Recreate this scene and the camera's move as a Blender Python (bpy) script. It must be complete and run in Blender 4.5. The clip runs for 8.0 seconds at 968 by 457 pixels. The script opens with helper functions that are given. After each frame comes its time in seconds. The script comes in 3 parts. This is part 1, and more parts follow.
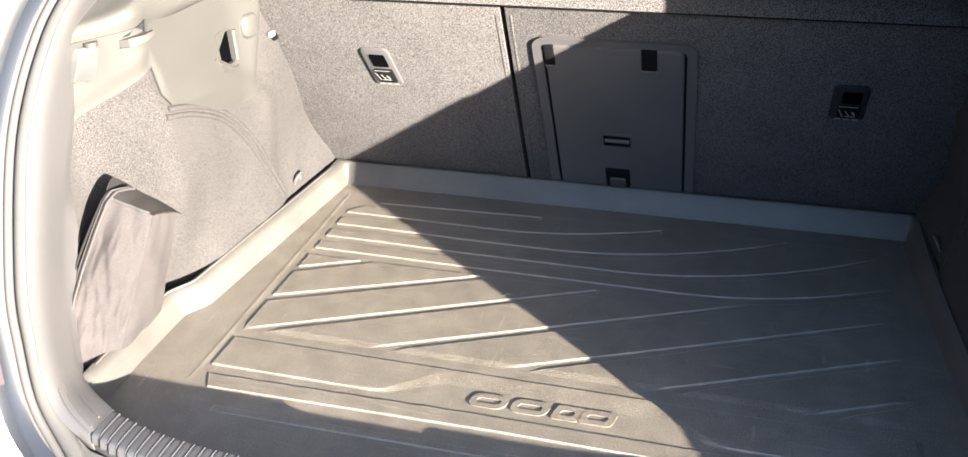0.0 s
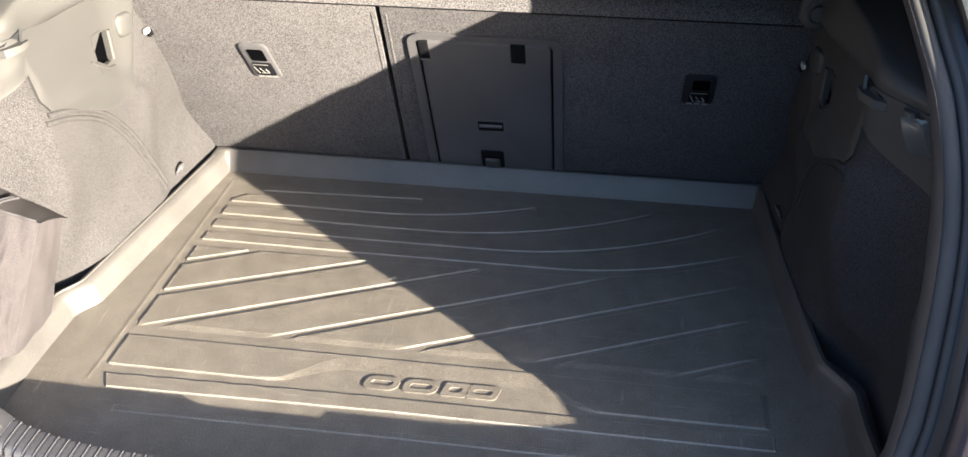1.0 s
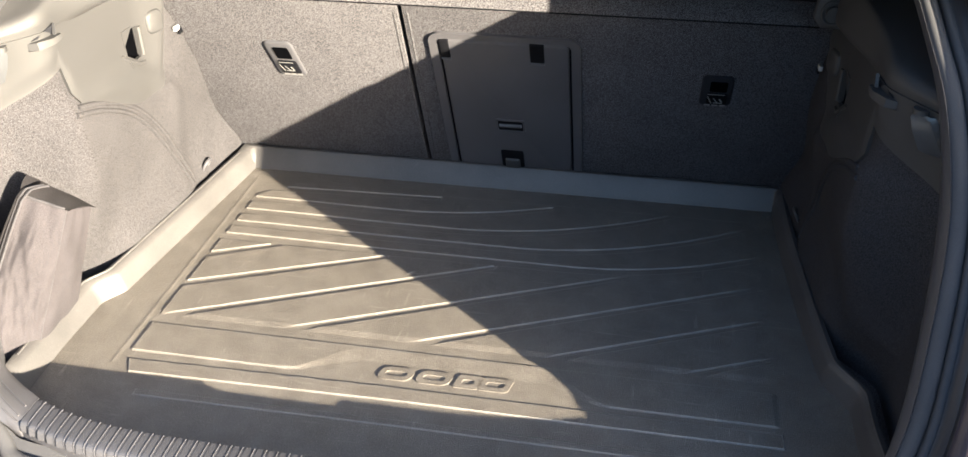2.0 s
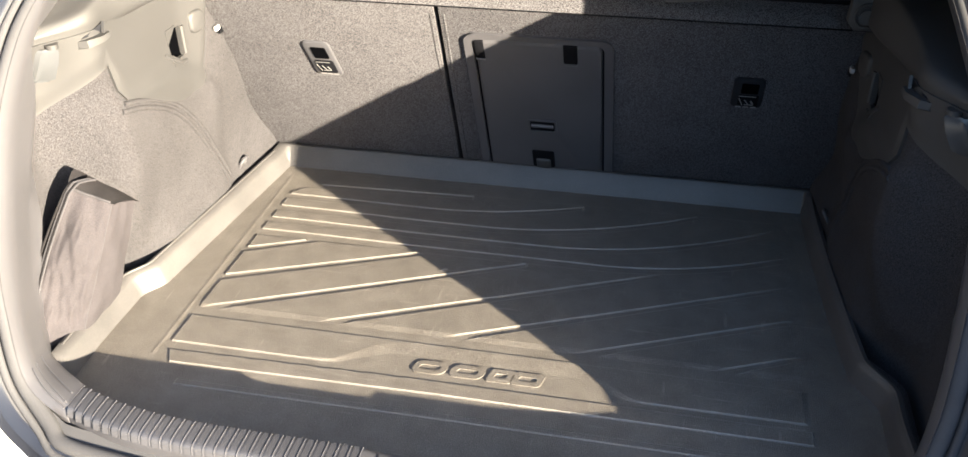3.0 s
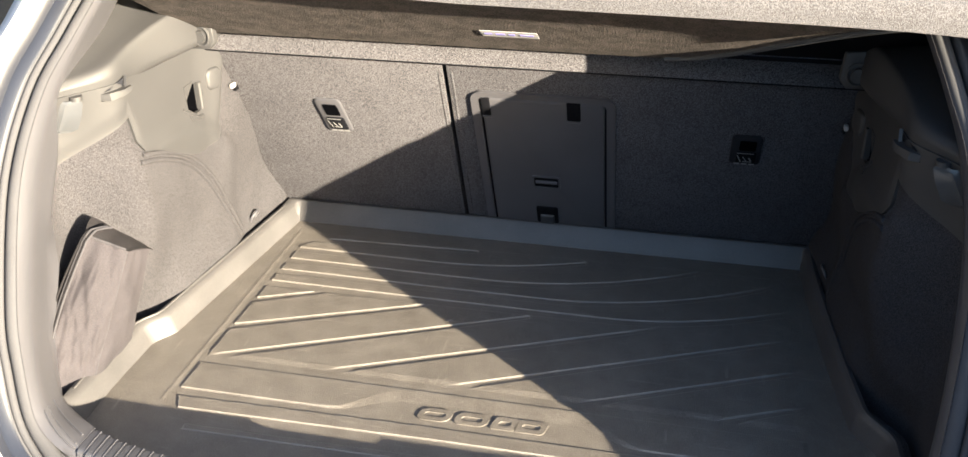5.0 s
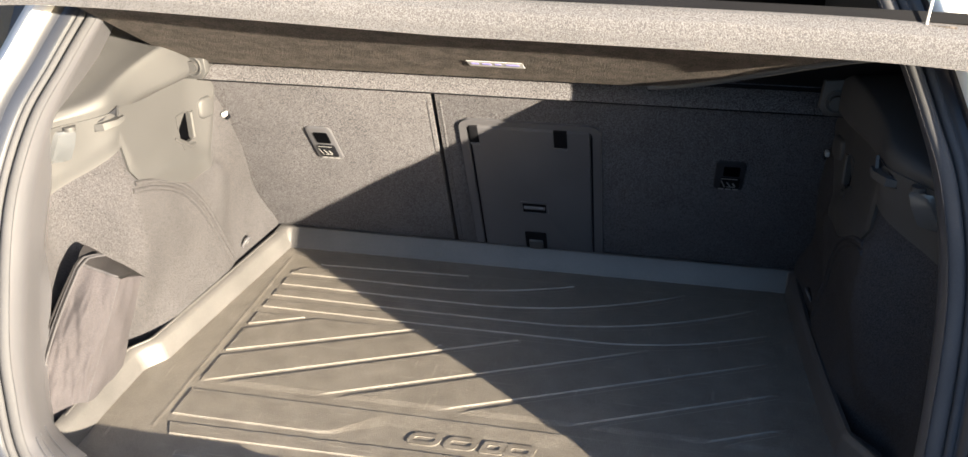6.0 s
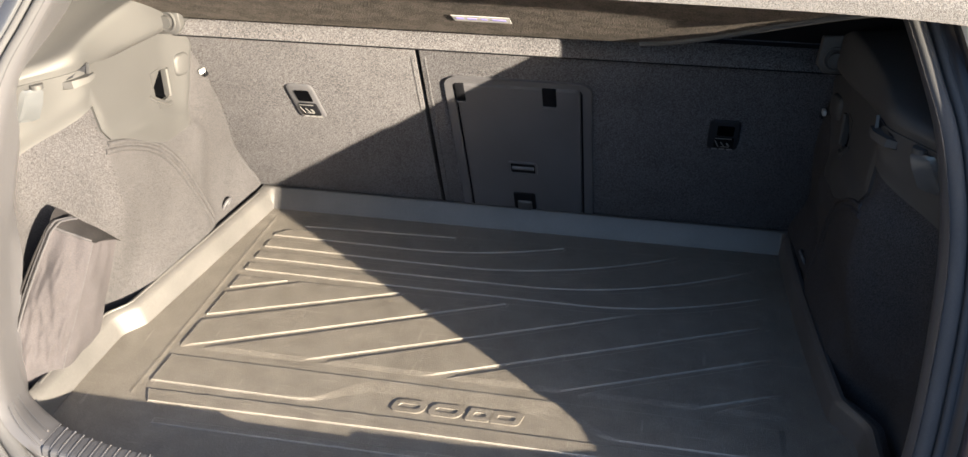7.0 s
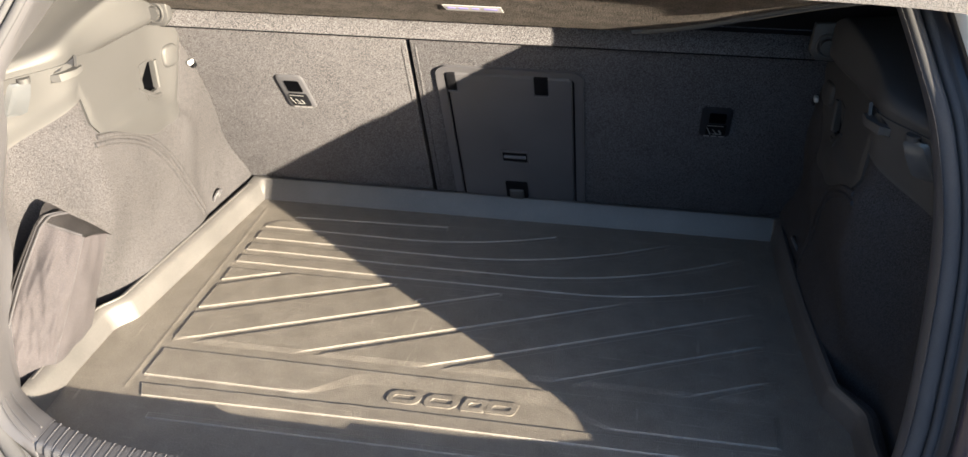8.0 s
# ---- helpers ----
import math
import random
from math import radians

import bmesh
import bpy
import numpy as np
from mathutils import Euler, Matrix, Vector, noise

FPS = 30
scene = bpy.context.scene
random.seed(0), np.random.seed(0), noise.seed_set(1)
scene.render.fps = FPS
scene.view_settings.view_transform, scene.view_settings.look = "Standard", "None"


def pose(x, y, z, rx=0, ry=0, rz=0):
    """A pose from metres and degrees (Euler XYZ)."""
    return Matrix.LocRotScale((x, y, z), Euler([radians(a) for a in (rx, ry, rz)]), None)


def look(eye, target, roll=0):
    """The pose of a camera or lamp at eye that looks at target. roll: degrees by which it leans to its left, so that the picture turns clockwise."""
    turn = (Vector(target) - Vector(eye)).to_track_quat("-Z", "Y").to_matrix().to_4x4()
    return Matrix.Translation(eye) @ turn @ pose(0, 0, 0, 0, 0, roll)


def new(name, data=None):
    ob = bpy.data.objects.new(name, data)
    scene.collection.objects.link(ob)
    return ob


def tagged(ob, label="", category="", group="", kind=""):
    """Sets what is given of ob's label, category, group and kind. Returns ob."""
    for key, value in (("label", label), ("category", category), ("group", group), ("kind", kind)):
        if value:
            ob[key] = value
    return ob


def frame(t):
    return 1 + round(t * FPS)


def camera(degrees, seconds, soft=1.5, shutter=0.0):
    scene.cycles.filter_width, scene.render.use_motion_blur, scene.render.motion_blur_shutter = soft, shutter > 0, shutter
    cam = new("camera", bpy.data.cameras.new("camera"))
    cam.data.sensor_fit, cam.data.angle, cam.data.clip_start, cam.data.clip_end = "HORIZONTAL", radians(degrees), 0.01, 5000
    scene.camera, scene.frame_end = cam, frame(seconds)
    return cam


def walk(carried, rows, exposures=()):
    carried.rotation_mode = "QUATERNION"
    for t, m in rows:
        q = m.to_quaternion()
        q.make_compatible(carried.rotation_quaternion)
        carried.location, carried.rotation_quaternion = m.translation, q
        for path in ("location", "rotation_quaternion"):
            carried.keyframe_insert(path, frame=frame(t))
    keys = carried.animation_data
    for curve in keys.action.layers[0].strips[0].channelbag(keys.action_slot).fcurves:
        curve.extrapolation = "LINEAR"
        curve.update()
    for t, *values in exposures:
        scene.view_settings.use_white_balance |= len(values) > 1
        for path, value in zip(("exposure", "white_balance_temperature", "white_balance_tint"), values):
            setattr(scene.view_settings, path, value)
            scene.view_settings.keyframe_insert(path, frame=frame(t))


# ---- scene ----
cam = camera(55.2, 8.0)
PATH = [
    (0, (0.223, -0.594, 0.767), (-0.295, 1.06, -0.232), -2.5),
    (0.2, (0.164, -0.603, 0.792), (-0.242, 1.044, -0.267), -3.5),
    (0.5, (0.155, -0.617, 0.828), (-0.134, 1.038, -0.257), -1.4),
    (1, (0.226, -0.633, 0.856), (-0.023, 1.019, -0.243), -0.3),
    (1.2, (0.275, -0.633, 0.862), (-0.024, 1.013, -0.233), -1.0),
    (2.3, (0.244, -0.666, 0.845), (-0.084, 0.988, -0.231), -0.6),
    (2.5, (0.241, -0.67, 0.848), (-0.105, 0.981, -0.227), -0.8),
    (3, (0.238, -0.685, 0.852), (-0.123, 0.965, -0.218), -0.8),
    (3.5, (0.24, -0.687, 0.858), (-0.135, 0.965, -0.205), -0.7),
    (4, (0.239, -0.688, 0.849), (-0.141, 0.966, -0.209), -0.8),
    (4.5, (0.243, -0.697, 0.854), (-0.134, 0.979, -0.169), -0.7),
    (5, (0.245, -0.727, 0.845), (-0.139, 0.995, -0.095), -0.5),
    (5.2, (0.244, -0.742, 0.841), (-0.139, 1.001, -0.061), -0.5),
    (6.3, (0.26, -0.738, 0.861), (-0.113, 1.011, -0.035), -0.5),
    (6.5, (0.257, -0.719, 0.851), (-0.104, 1.013, -0.082), -0.3),
    (7, (0.257, -0.7, 0.845), (-0.094, 1.009, -0.133), -0.4),
    (7.5, (0.245, -0.7, 0.844), (-0.094, 1.0, -0.154), -0.4),
    (8, (0.25, -0.695, 0.849), (-0.075, 1.003, -0.156), -0.6),
]
walk(cam, [(t, look(eye, target, roll)) for t, eye, target, roll in PATH], [(0.0, 3.92, 6180, 10), (0.5, 3.72, 6230, 10), (1.2, 3.78, 6320, 10), (2.4, 3.68, 6430, 10), (3.5, 3.66, 6480, 10), (4.6, 3.57, 6500, 10), (5.1, 3.48, 6500, 10), (6.4, 3.43, 6500, 10), (8.0, 3.48, 6500, 10)])

# ---- light ----
SUN = Vector((-4.24, 2.78, -1.0)).normalized()
world = bpy.data.worlds.new("sky")
scene.world = world
world.use_nodes = True
sky = world.node_tree.nodes.new("ShaderNodeTexSky")
sky.sky_type, sky.sun_disc = "NISHITA", False
sky.air_density, sky.dust_density, sky.ozone_density = 1.15, 2.3, 3.0
sky.sun_elevation = math.asin(-SUN.z)
sky.sun_rotation = math.atan2(-SUN.x, -SUN.y)
back = world.node_tree.nodes["Background"]
back.inputs["Strength"].default_value = 0.079
world.node_tree.links.new(sky.outputs["Color"], back.inputs["Color"])
sun = new("sun", bpy.data.lights.new("sun", "SUN"))
sun.data.energy, sun.data.angle, sun.data.color = 4.7, radians(0.5), (1.0, 0.860, 0.625)
sun.matrix_world = SUN.to_track_quat("-Z", "Y").to_matrix().to_4x4()


# ---- materials ----
def material(name, dark, light, scale=40.0, fine=900.0, rough=0.6, bump=0.15, metal=0.0, speck=0.35, stain=0.35, reach=0.0006, spec=0.5):
    """A surface with fine grain, soft stains and relief; dark and light are its two base colours."""
    m = bpy.data.materials.new(name)
    m.use_nodes = True
    n, l = m.node_tree.nodes, m.node_tree.links
    p = n["Principled BSDF"]
    p.inputs["Metallic"].default_value = metal
    p.inputs["Specular IOR Level"].default_value = spec
    co = n.new("ShaderNodeTexCoord")
    big, small = n.new("ShaderNodeTexNoise"), n.new("ShaderNodeTexNoise")
    big.inputs["Scale"].default_value, big.inputs["Detail"].default_value = scale, 5.0
    small.inputs["Scale"].default_value, small.inputs["Detail"].default_value = fine, 2.0
    for t in (big, small):
        l.new(co.outputs["Object"], t.inputs["Vector"])
    spread = []
    for tex, amount in ((big, stain), (small, speck)):
        r = n.new("ShaderNodeMapRange")
        r.inputs["From Min"].default_value, r.inputs["From Max"].default_value = 0.3, 0.7
        r.inputs["To Min"].default_value, r.inputs["To Max"].default_value = -amount / 2, amount / 2
        l.new(tex.outputs["Fac"], r.inputs["Value"])
        spread.append(r)
    add = n.new("ShaderNodeMath")
    l.new(spread[0].outputs["Result"], add.inputs[0])
    l.new(spread[1].outputs["Result"], add.inputs[1])
    mid = n.new("ShaderNodeMath")
    mid.inputs[1].default_value = 0.5
    mid.use_clamp = True
    l.new(add.outputs[0], mid.inputs[0])
    mix = n.new("ShaderNodeMix")
    mix.data_type = "RGBA"
    mix.inputs[6].default_value, mix.inputs[7].default_value = (*dark, 1), (*light, 1)
    l.new(mid.outputs[0], mix.inputs[0])
    l.new(mix.outputs[2], p.inputs["Base Color"])
    rr = n.new("ShaderNodeMapRange")
    rr.inputs["To Min"].default_value, rr.inputs["To Max"].default_value = rough - 0.04, min(1.0, rough + 0.04)
    l.new(big.outputs["Fac"], rr.inputs["Value"])
    l.new(rr.outputs["Result"], p.inputs["Roughness"])
    if bump:
        b = n.new("ShaderNodeBump")
        b.inputs["Strength"].default_value, b.inputs["Distance"].default_value = bump, reach
        l.new(small.outputs["Fac"], b.inputs["Height"])
        l.new(b.outputs["Normal"], p.inputs["Normal"])
    return m


def dusty(m, amount=0.5):
    """Adds pale dust specks, smears and fine scratches to a material."""
    n, l = m.node_tree.nodes, m.node_tree.links
    p = n["Principled BSDF"]
    base = p.inputs["Base Color"].links[0].from_socket
    co = n.new("ShaderNodeTexCoord")
    fac = None
    for kind, scale, lo, hi, weight, stretch in (("noise", 560.0, 0.585, 0.68, 0.50, (1, 1, 1)), ("noise", 30.0, 0.30, 0.85, 0.22, (1, 1, 1)), ("noise", 150.0, 0.65, 0.74, 0.34, (0.09, 1.6, 1)), ("noise", 110.0, 0.66, 0.74, 0.28, (1.1, 0.16, 1))):
        mp = n.new("ShaderNodeMapping")
        mp.inputs["Scale"].default_value = stretch
        mp.inputs["Rotation"].default_value = (0, 0, 0.45 if stretch[0] < 1 else 0.9)
        l.new(co.outputs["Object"], mp.inputs["Vector"])
        t = n.new("ShaderNodeTexNoise")
        t.inputs["Scale"].default_value, t.inputs["Detail"].default_value = scale, 3.0
        l.new(mp.outputs["Vector"], t.inputs["Vector"])
        r = n.new("ShaderNodeMapRange")
        r.inputs["From Min"].default_value, r.inputs["From Max"].default_value, r.inputs["To Max"].default_value = lo, hi, weight * amount
        l.new(t.outputs["Fac"], r.inputs["Value"])
        if fac is None:
            fac = r.outputs["Result"]
        else:
            a = n.new("ShaderNodeMath")
            a.use_clamp = True
            l.new(fac, a.inputs[0])
            l.new(r.outputs["Result"], a.inputs[1])
            fac = a.outputs[0]
    mix = n.new("ShaderNodeMix")
    mix.data_type = "RGBA"
    mix.inputs[7].default_value = (0.290, 0.266, 0.246, 1)
    l.new(fac, mix.inputs[0])
    l.new(base, mix.inputs[6])
    l.new(mix.outputs[2], p.inputs["Base Color"])
    return m


def edge_glint(m, amount):
    """Paints a pale glint of sky light along the raised edges of a moulded surface."""
    n, l = m.node_tree.nodes, m.node_tree.links
    p = n["Principled BSDF"]
    base = p.inputs["Base Color"].links[0].from_socket
    edge_of, r, mix = n.new("ShaderNodeNewGeometry"), n.new("ShaderNodeMapRange"), n.new("ShaderNodeMix")
    r.inputs["From Min"].default_value, r.inputs["From Max"].default_value, r.inputs["To Max"].default_value = 0.508, 0.565, amount
    l.new(edge_of.outputs["Pointiness"], r.inputs["Value"])
    mix.data_type = "RGBA"
    # Edge colour that imitates the glint in place of a real highlight.
    mix.inputs[7].default_value = (0.370, 0.345, 0.320, 1)
    l.new(r.outputs["Result"], mix.inputs[0])
    l.new(base, mix.inputs[6])
    l.new(mix.outputs[2], p.inputs["Base Color"])


RUBBER = material("mat_rubber", (0.0515, 0.0470, 0.0432), (0.1160, 0.1048, 0.0954), 9, 640, 0.35, 0.75, speck=1.05, stain=0.25, reach=0.0015)
dusty(RUBBER, 0.9)
MOULDED = RUBBER.copy()
MOULDED.name = "moulded_mat_rubber"
edge_glint(MOULDED, 1.0)
CARPET = material("grey_carpet", (0.0216, 0.0210, 0.0236), (0.1010, 0.0986, 0.1100), 14, 820, 0.95, 0.65, speck=2.3, stain=0.2, reach=0.0014, spec=0.1)
SIDE = material("side_carpet", (0.0160, 0.0156, 0.0177), (0.0535, 0.0520, 0.0585), 14, 980, 0.95, 0.7, speck=1.7, stain=0.18, reach=0.0014, spec=0.1)
FELT = material("shelf_felt", (0.0430, 0.0424, 0.0470), (0.1010, 0.0995, 0.1100), 14, 900, 0.95, 0.6, speck=1.7, stain=0.2, reach=0.0013, spec=0.1)
BOARD = material("shelf_underside", (0.0316, 0.0279, 0.0269), (0.0796, 0.0683, 0.0653), 45, 420, 0.8, 0.9, speck=2.0, stain=1.3, reach=0.002, spec=0.2)
PLASTIC = material("grey_plastic", (0.0220, 0.0220, 0.0243), (0.0322, 0.0321, 0.0354), 6, 1800, 0.6, 0.14, speck=0.3, stain=0.5)
HATCH = material("hatch_plastic", (0.0410, 0.0405, 0.0470), (0.0650, 0.0640, 0.0740), 8, 1500, 0.5, 0.15, speck=0.3, stain=0.5)
BLACK = material("black_plastic", (0.0028, 0.0029, 0.0038), (0.0064, 0.0067, 0.0090), 10, 1200, 0.65, 0.1, spec=0.06)
# Same rubber as the mat floor, darkened to offset stronger sun on upright faces.
RIM = material("dimmed_rim_rubber", (0.0340, 0.0331, 0.0352), (0.0585, 0.0564, 0.0592), 9, 900, 0.5, 0.25, speck=0.6, stain=0.8)
dusty(RIM, 0.12)
SILLGREY = material("sill_plastic", (0.0366, 0.0374, 0.0443), (0.0552, 0.0556, 0.0653), 8, 1500, 0.38, 0.15, speck=0.3, stain=0.5)
TRIM = material("pale_trim", (0.0390, 0.0390, 0.0455), (0.0535, 0.0533, 0.0622), 6, 1800, 0.45, 0.12, speck=0.25, stain=0.5)
SEAL = material("seal_rubber", (0.0390, 0.0395, 0.0445), (0.0590, 0.0595, 0.0665), 14, 900, 0.9, 0.15, spec=0.08)
PAINT = material("white_paint", (0.62, 0.63, 0.64), (0.72, 0.73, 0.74), 4, 2500, 0.25, 0.0, speck=0.1, stain=0.2)
CLOTH = material("bag_cloth", (0.0225, 0.0208, 0.0242), (0.0420, 0.0388, 0.0450), 22, 900, 0.9, 0.4, speck=0.8, stain=0.35, spec=0.15)
BINDING = material("bag_binding", (0.0260, 0.0252, 0.0290), (0.0520, 0.0510, 0.0585), 18, 900, 0.85, 0.3, speck=0.6, stain=0.4, spec=0.15)
FLAP = material("flap_cloth", (0.0070, 0.0065, 0.0076), (0.0150, 0.0140, 0.0160), 22, 900, 0.9, 0.5, speck=0.9, stain=0.5, spec=0.15)
PAPER = material("paper", (0.2700, 0.2700, 0.2850), (0.3300, 0.3300, 0.3450), 20, 500, 0.7, 0.05, stain=0.3)
INK = material("ink", (0.2000, 0.1890, 0.5120), (0.2800, 0.2520, 0.6144), 60, 500, 0.7, 0.0)
COVER = material("dark_cover", (0.0090, 0.0095, 0.0123), (0.0170, 0.0179, 0.0225), 10, 1200, 0.6, 0.1, spec=0.1)
# Near-black, so that the shade inside openings sits in the colour.
HOLLOW_SHADE = material("hollow", (0.0010, 0.0011, 0.0015), (0.0020, 0.0021, 0.0028), 10, 900, 0.9, 0.0, spec=0.0)
GREYMARK = material("grey_print", (0.1200, 0.1190, 0.1250), (0.1600, 0.1590, 0.1650), 30, 600, 0.6, 0.0)
CLIPGREY = material("satin_grey_plastic", (0.0460, 0.0485, 0.0545), (0.0580, 0.0610, 0.0680), 8, 1500, 0.26, 0.08, speck=0.2, stain=0.3)
WHITECLIP = material("white_clip", (0.3600, 0.3600, 0.3700), (0.4200, 0.4200, 0.4300), 30, 600, 0.5, 0.05)
# Body paint of the flange with its bluish shade put into the colour.
SHADED_PAINT = material("shaded_paint", (0.0112, 0.0128, 0.0189), (0.0160, 0.0183, 0.0269), 5, 2500, 0.35, 0.0, speck=0.1, stain=0.3)
LENS = material("smoked_lens", (0.0320, 0.0315, 0.0410), (0.0520, 0.0420, 0.0538), 6, 500, 0.12, 0.0)
ASPHALT = material("asphalt", (0.0500, 0.0490, 0.0470), (0.1000, 0.0980, 0.0950), 3, 140, 0.9, 0.5, speck=0.9, stain=0.4, reach=0.006)
GREY_SCREEN = material("grey_screen", (0.1064, 0.1040, 0.1005), (0.1772, 0.1737, 0.1654), 2, 60, 0.95, 0.4, reach=0.004)
DARK_SCREEN = material("dark_screen", (0.0240, 0.0220, 0.0200), (0.0480, 0.0440, 0.0400), 3, 60, 0.9, 0.4, reach=0.004)
LINING = material("roof_lining", (0.0384, 0.0403, 0.0492), (0.0512, 0.0538, 0.0655), 5, 700, 0.95, 0.2)


# ---- building helpers ----
def part(name, bm, mat, parent=None, label="", sharp=40, kind=""):
    """Links a bmesh as one mesh object under parent."""
    bmesh.ops.recalc_face_normals(bm, faces=bm.faces)
    me = bpy.data.meshes.new(name)
    bm.to_mesh(me)
    bm.free()
    me.materials.append(mat)
    me.shade_smooth()
    me.set_sharp_from_angle(angle=radians(sharp))
    ob = new(name, me)
    ob.parent = parent
    return tagged(ob, label, kind=kind)


def empty(name, at, label, category, group="", kind=""):
    ob = new(name)
    ob.location = at
    ob.empty_display_size = 0.05
    return tagged(ob, label, category, group, kind)


def under(ob, parent):
    """Puts a thing that was built in world space below parent, in place."""
    ob.parent = parent
    ob.matrix_parent_inverse = Matrix.Translation(-parent.location)
    return ob


def shell(f, nu, nv, depth):
    """A closed shell over f(u, v), with u and v from 0 to 1; depth is the offset to its back."""
    bm = bmesh.new()
    depth = Vector(depth)
    front = [[bm.verts.new(f(i / nu, j / nv)) for j in range(nv + 1)] for i in range(nu + 1)]
    rear = [[bm.verts.new(v.co + depth) for v in row] for row in front]
    for g in (front, rear):
        for i in range(nu):
            for j in range(nv):
                bm.faces.new((g[i][j], g[i + 1][j], g[i + 1][j + 1], g[i][j + 1]))
    rim = [(i, 0) for i in range(nu)] + [(nu, j) for j in range(nv)] + [(i, nv) for i in range(nu, 0, -1)] + [(0, j) for j in range(nv, 0, -1)]
    for (a, b), (c, d) in zip(rim, rim[1:] + rim[:1]):
        bm.faces.new((front[a][b], front[c][d], rear[c][d], rear[a][b]))
    return bm


def block(sx, sy, sz, bevel=0.002, segments=2, at=(0, 0, 0), taper=1.0):
    """A box with rounded edges, centred at a place; taper shrinks its +z face."""
    bm = bmesh.new()
    bmesh.ops.create_cube(bm, size=1.0)
    for v in bm.verts:
        k = taper if v.co.z > 0 else 1.0
        v.co = Vector((v.co.x * sx * k, v.co.y * sy * k, v.co.z * sz))
    if bevel:
        bmesh.ops.bevel(bm, geom=bm.edges, offset=bevel, segments=segments, affect="EDGES", profile=0.6)
    bmesh.ops.translate(bm, verts=bm.verts, vec=at)
    return bm


def rounded(w, h, r, n=6, slant=0.0):
    """The outline of a rounded rectangle round the origin, counter-clockwise."""
    out = []
    for cx, cy, a in ((w / 2 - r, h / 2 - r, 0), (-w / 2 + r, h / 2 - r, 90), (-w / 2 + r, -h / 2 + r, 180), (w / 2 - r, -h / 2 + r, 270)):
        for k in range(n + 1):
            t = radians(a + 90 * k / n)
            x, y = cx + r * math.cos(t), cy + r * math.sin(t)
            out.append((x + slant * y, y))
    return out


def plate(outline, thick, place=None, bevel=0.0, hole=None):
    """An outline in x and y, thickened along z from 0 to thick, with an optional hole of as many points; place maps each point."""
    bm = bmesh.new()
    rings = [(outline, 0.0)] if not bevel else None
    if hole:
        lo = [bm.verts.new((x, y, 0)) for x, y in outline]
        hi = [bm.verts.new((x, y, thick)) for x, y in outline]
        lo2 = [bm.verts.new((x, y, 0)) for x, y in hole]
        hi2 = [bm.verts.new((x, y, thick)) for x, y in hole]
        n = len(lo)
        for i in range(n):
            k = (i + 1) % n
            for q in ((hi[i], hi[k], hi2[k], hi2[i]), (lo[i], lo2[i], lo2[k], lo[k]), (lo[i], lo[k], hi[k], hi[i]), (hi2[i], hi2[k], lo2[k], lo2[i])):
                bm.faces.new(q)
    else:
        cx, cy = sum(p[0] for p in outline) / len(outline), sum(p[1] for p in outline) / len(outline)
        w = max(abs(p[0] - cx) for p in outline)
        k = 1 - bevel / w if bevel else 1
        stack = [[bm.verts.new((x, y, 0)) for x, y in outline], [bm.verts.new((x, y, thick - bevel)) for x, y in outline]]
        if bevel:
            stack.append([bm.verts.new((cx + (x - cx) * (1 + k) / 2, cy + (y - cy) * (1 + k) / 2, thick - bevel * 0.25)) for x, y in outline])
            stack.append([bm.verts.new((cx + (x - cx) * k, cy + (y - cy) * k, thick)) for x, y in outline])
        n = len(outline)
        for a, b in zip(stack, stack[1:]):
            for i in range(n):
                bm.faces.new((a[i], a[(i + 1) % n], b[(i + 1) % n], b[i]))
        bm.faces.new(stack[-1])
        bm.faces.new(stack[0][::-1])
    if place:
        for v in bm.verts:
            v.co = place(v.co)
    return bm


def tube(points, radius, sides=8, closed=False):
    """A round bar along points."""
    bm = bmesh.new()
    points = [Vector(p) for p in points]
    rings = []
    for i, p in enumerate(points):
        a = points[(i - 1) % len(points)] if closed or i else p
        b = points[(i + 1) % len(points)] if closed or i < len(points) - 1 else p
        t = (b - a).normalized()
        side = t.orthogonal().normalized() if not rings else (prev - t * prev.dot(t)).normalized()
        prev = side
        up = t.cross(side)
        rings.append([bm.verts.new(p + radius * (math.cos(2 * math.pi * k / sides) * side + math.sin(2 * math.pi * k / sides) * up)) for k in range(sides)])
    pairs = list(zip(rings, rings[1:])) + ([(rings[-1], rings[0])] if closed else [])
    for a, b in pairs:
        for k in range(sides):
            bm.faces.new((a[k], a[(k + 1) % sides], b[(k + 1) % sides], b[k]))
    if not closed:
        bm.faces.new(rings[0][::-1])
        bm.faces.new(rings[-1])
    return bm


def spline(ctrl, n):
    """n + 1 points of a Catmull-Rom curve through the control points."""
    c = [Vector(p) for p in ctrl]
    c = [2 * c[0] - c[1]] + c + [2 * c[-1] - c[-2]]
    out = []
    m = len(c) - 3
    for k in range(n + 1):
        s = min(k / n * m, m - 1e-9)
        i, t = int(s), s - int(s)
        a, b, d, e = c[i:i + 4]
        out.append(0.5 * (2 * b + (d - a) * t + (2 * a - 5 * b + 4 * d - e) * t * t + (3 * b - a - 3 * d + e) * t ** 3))
    return out


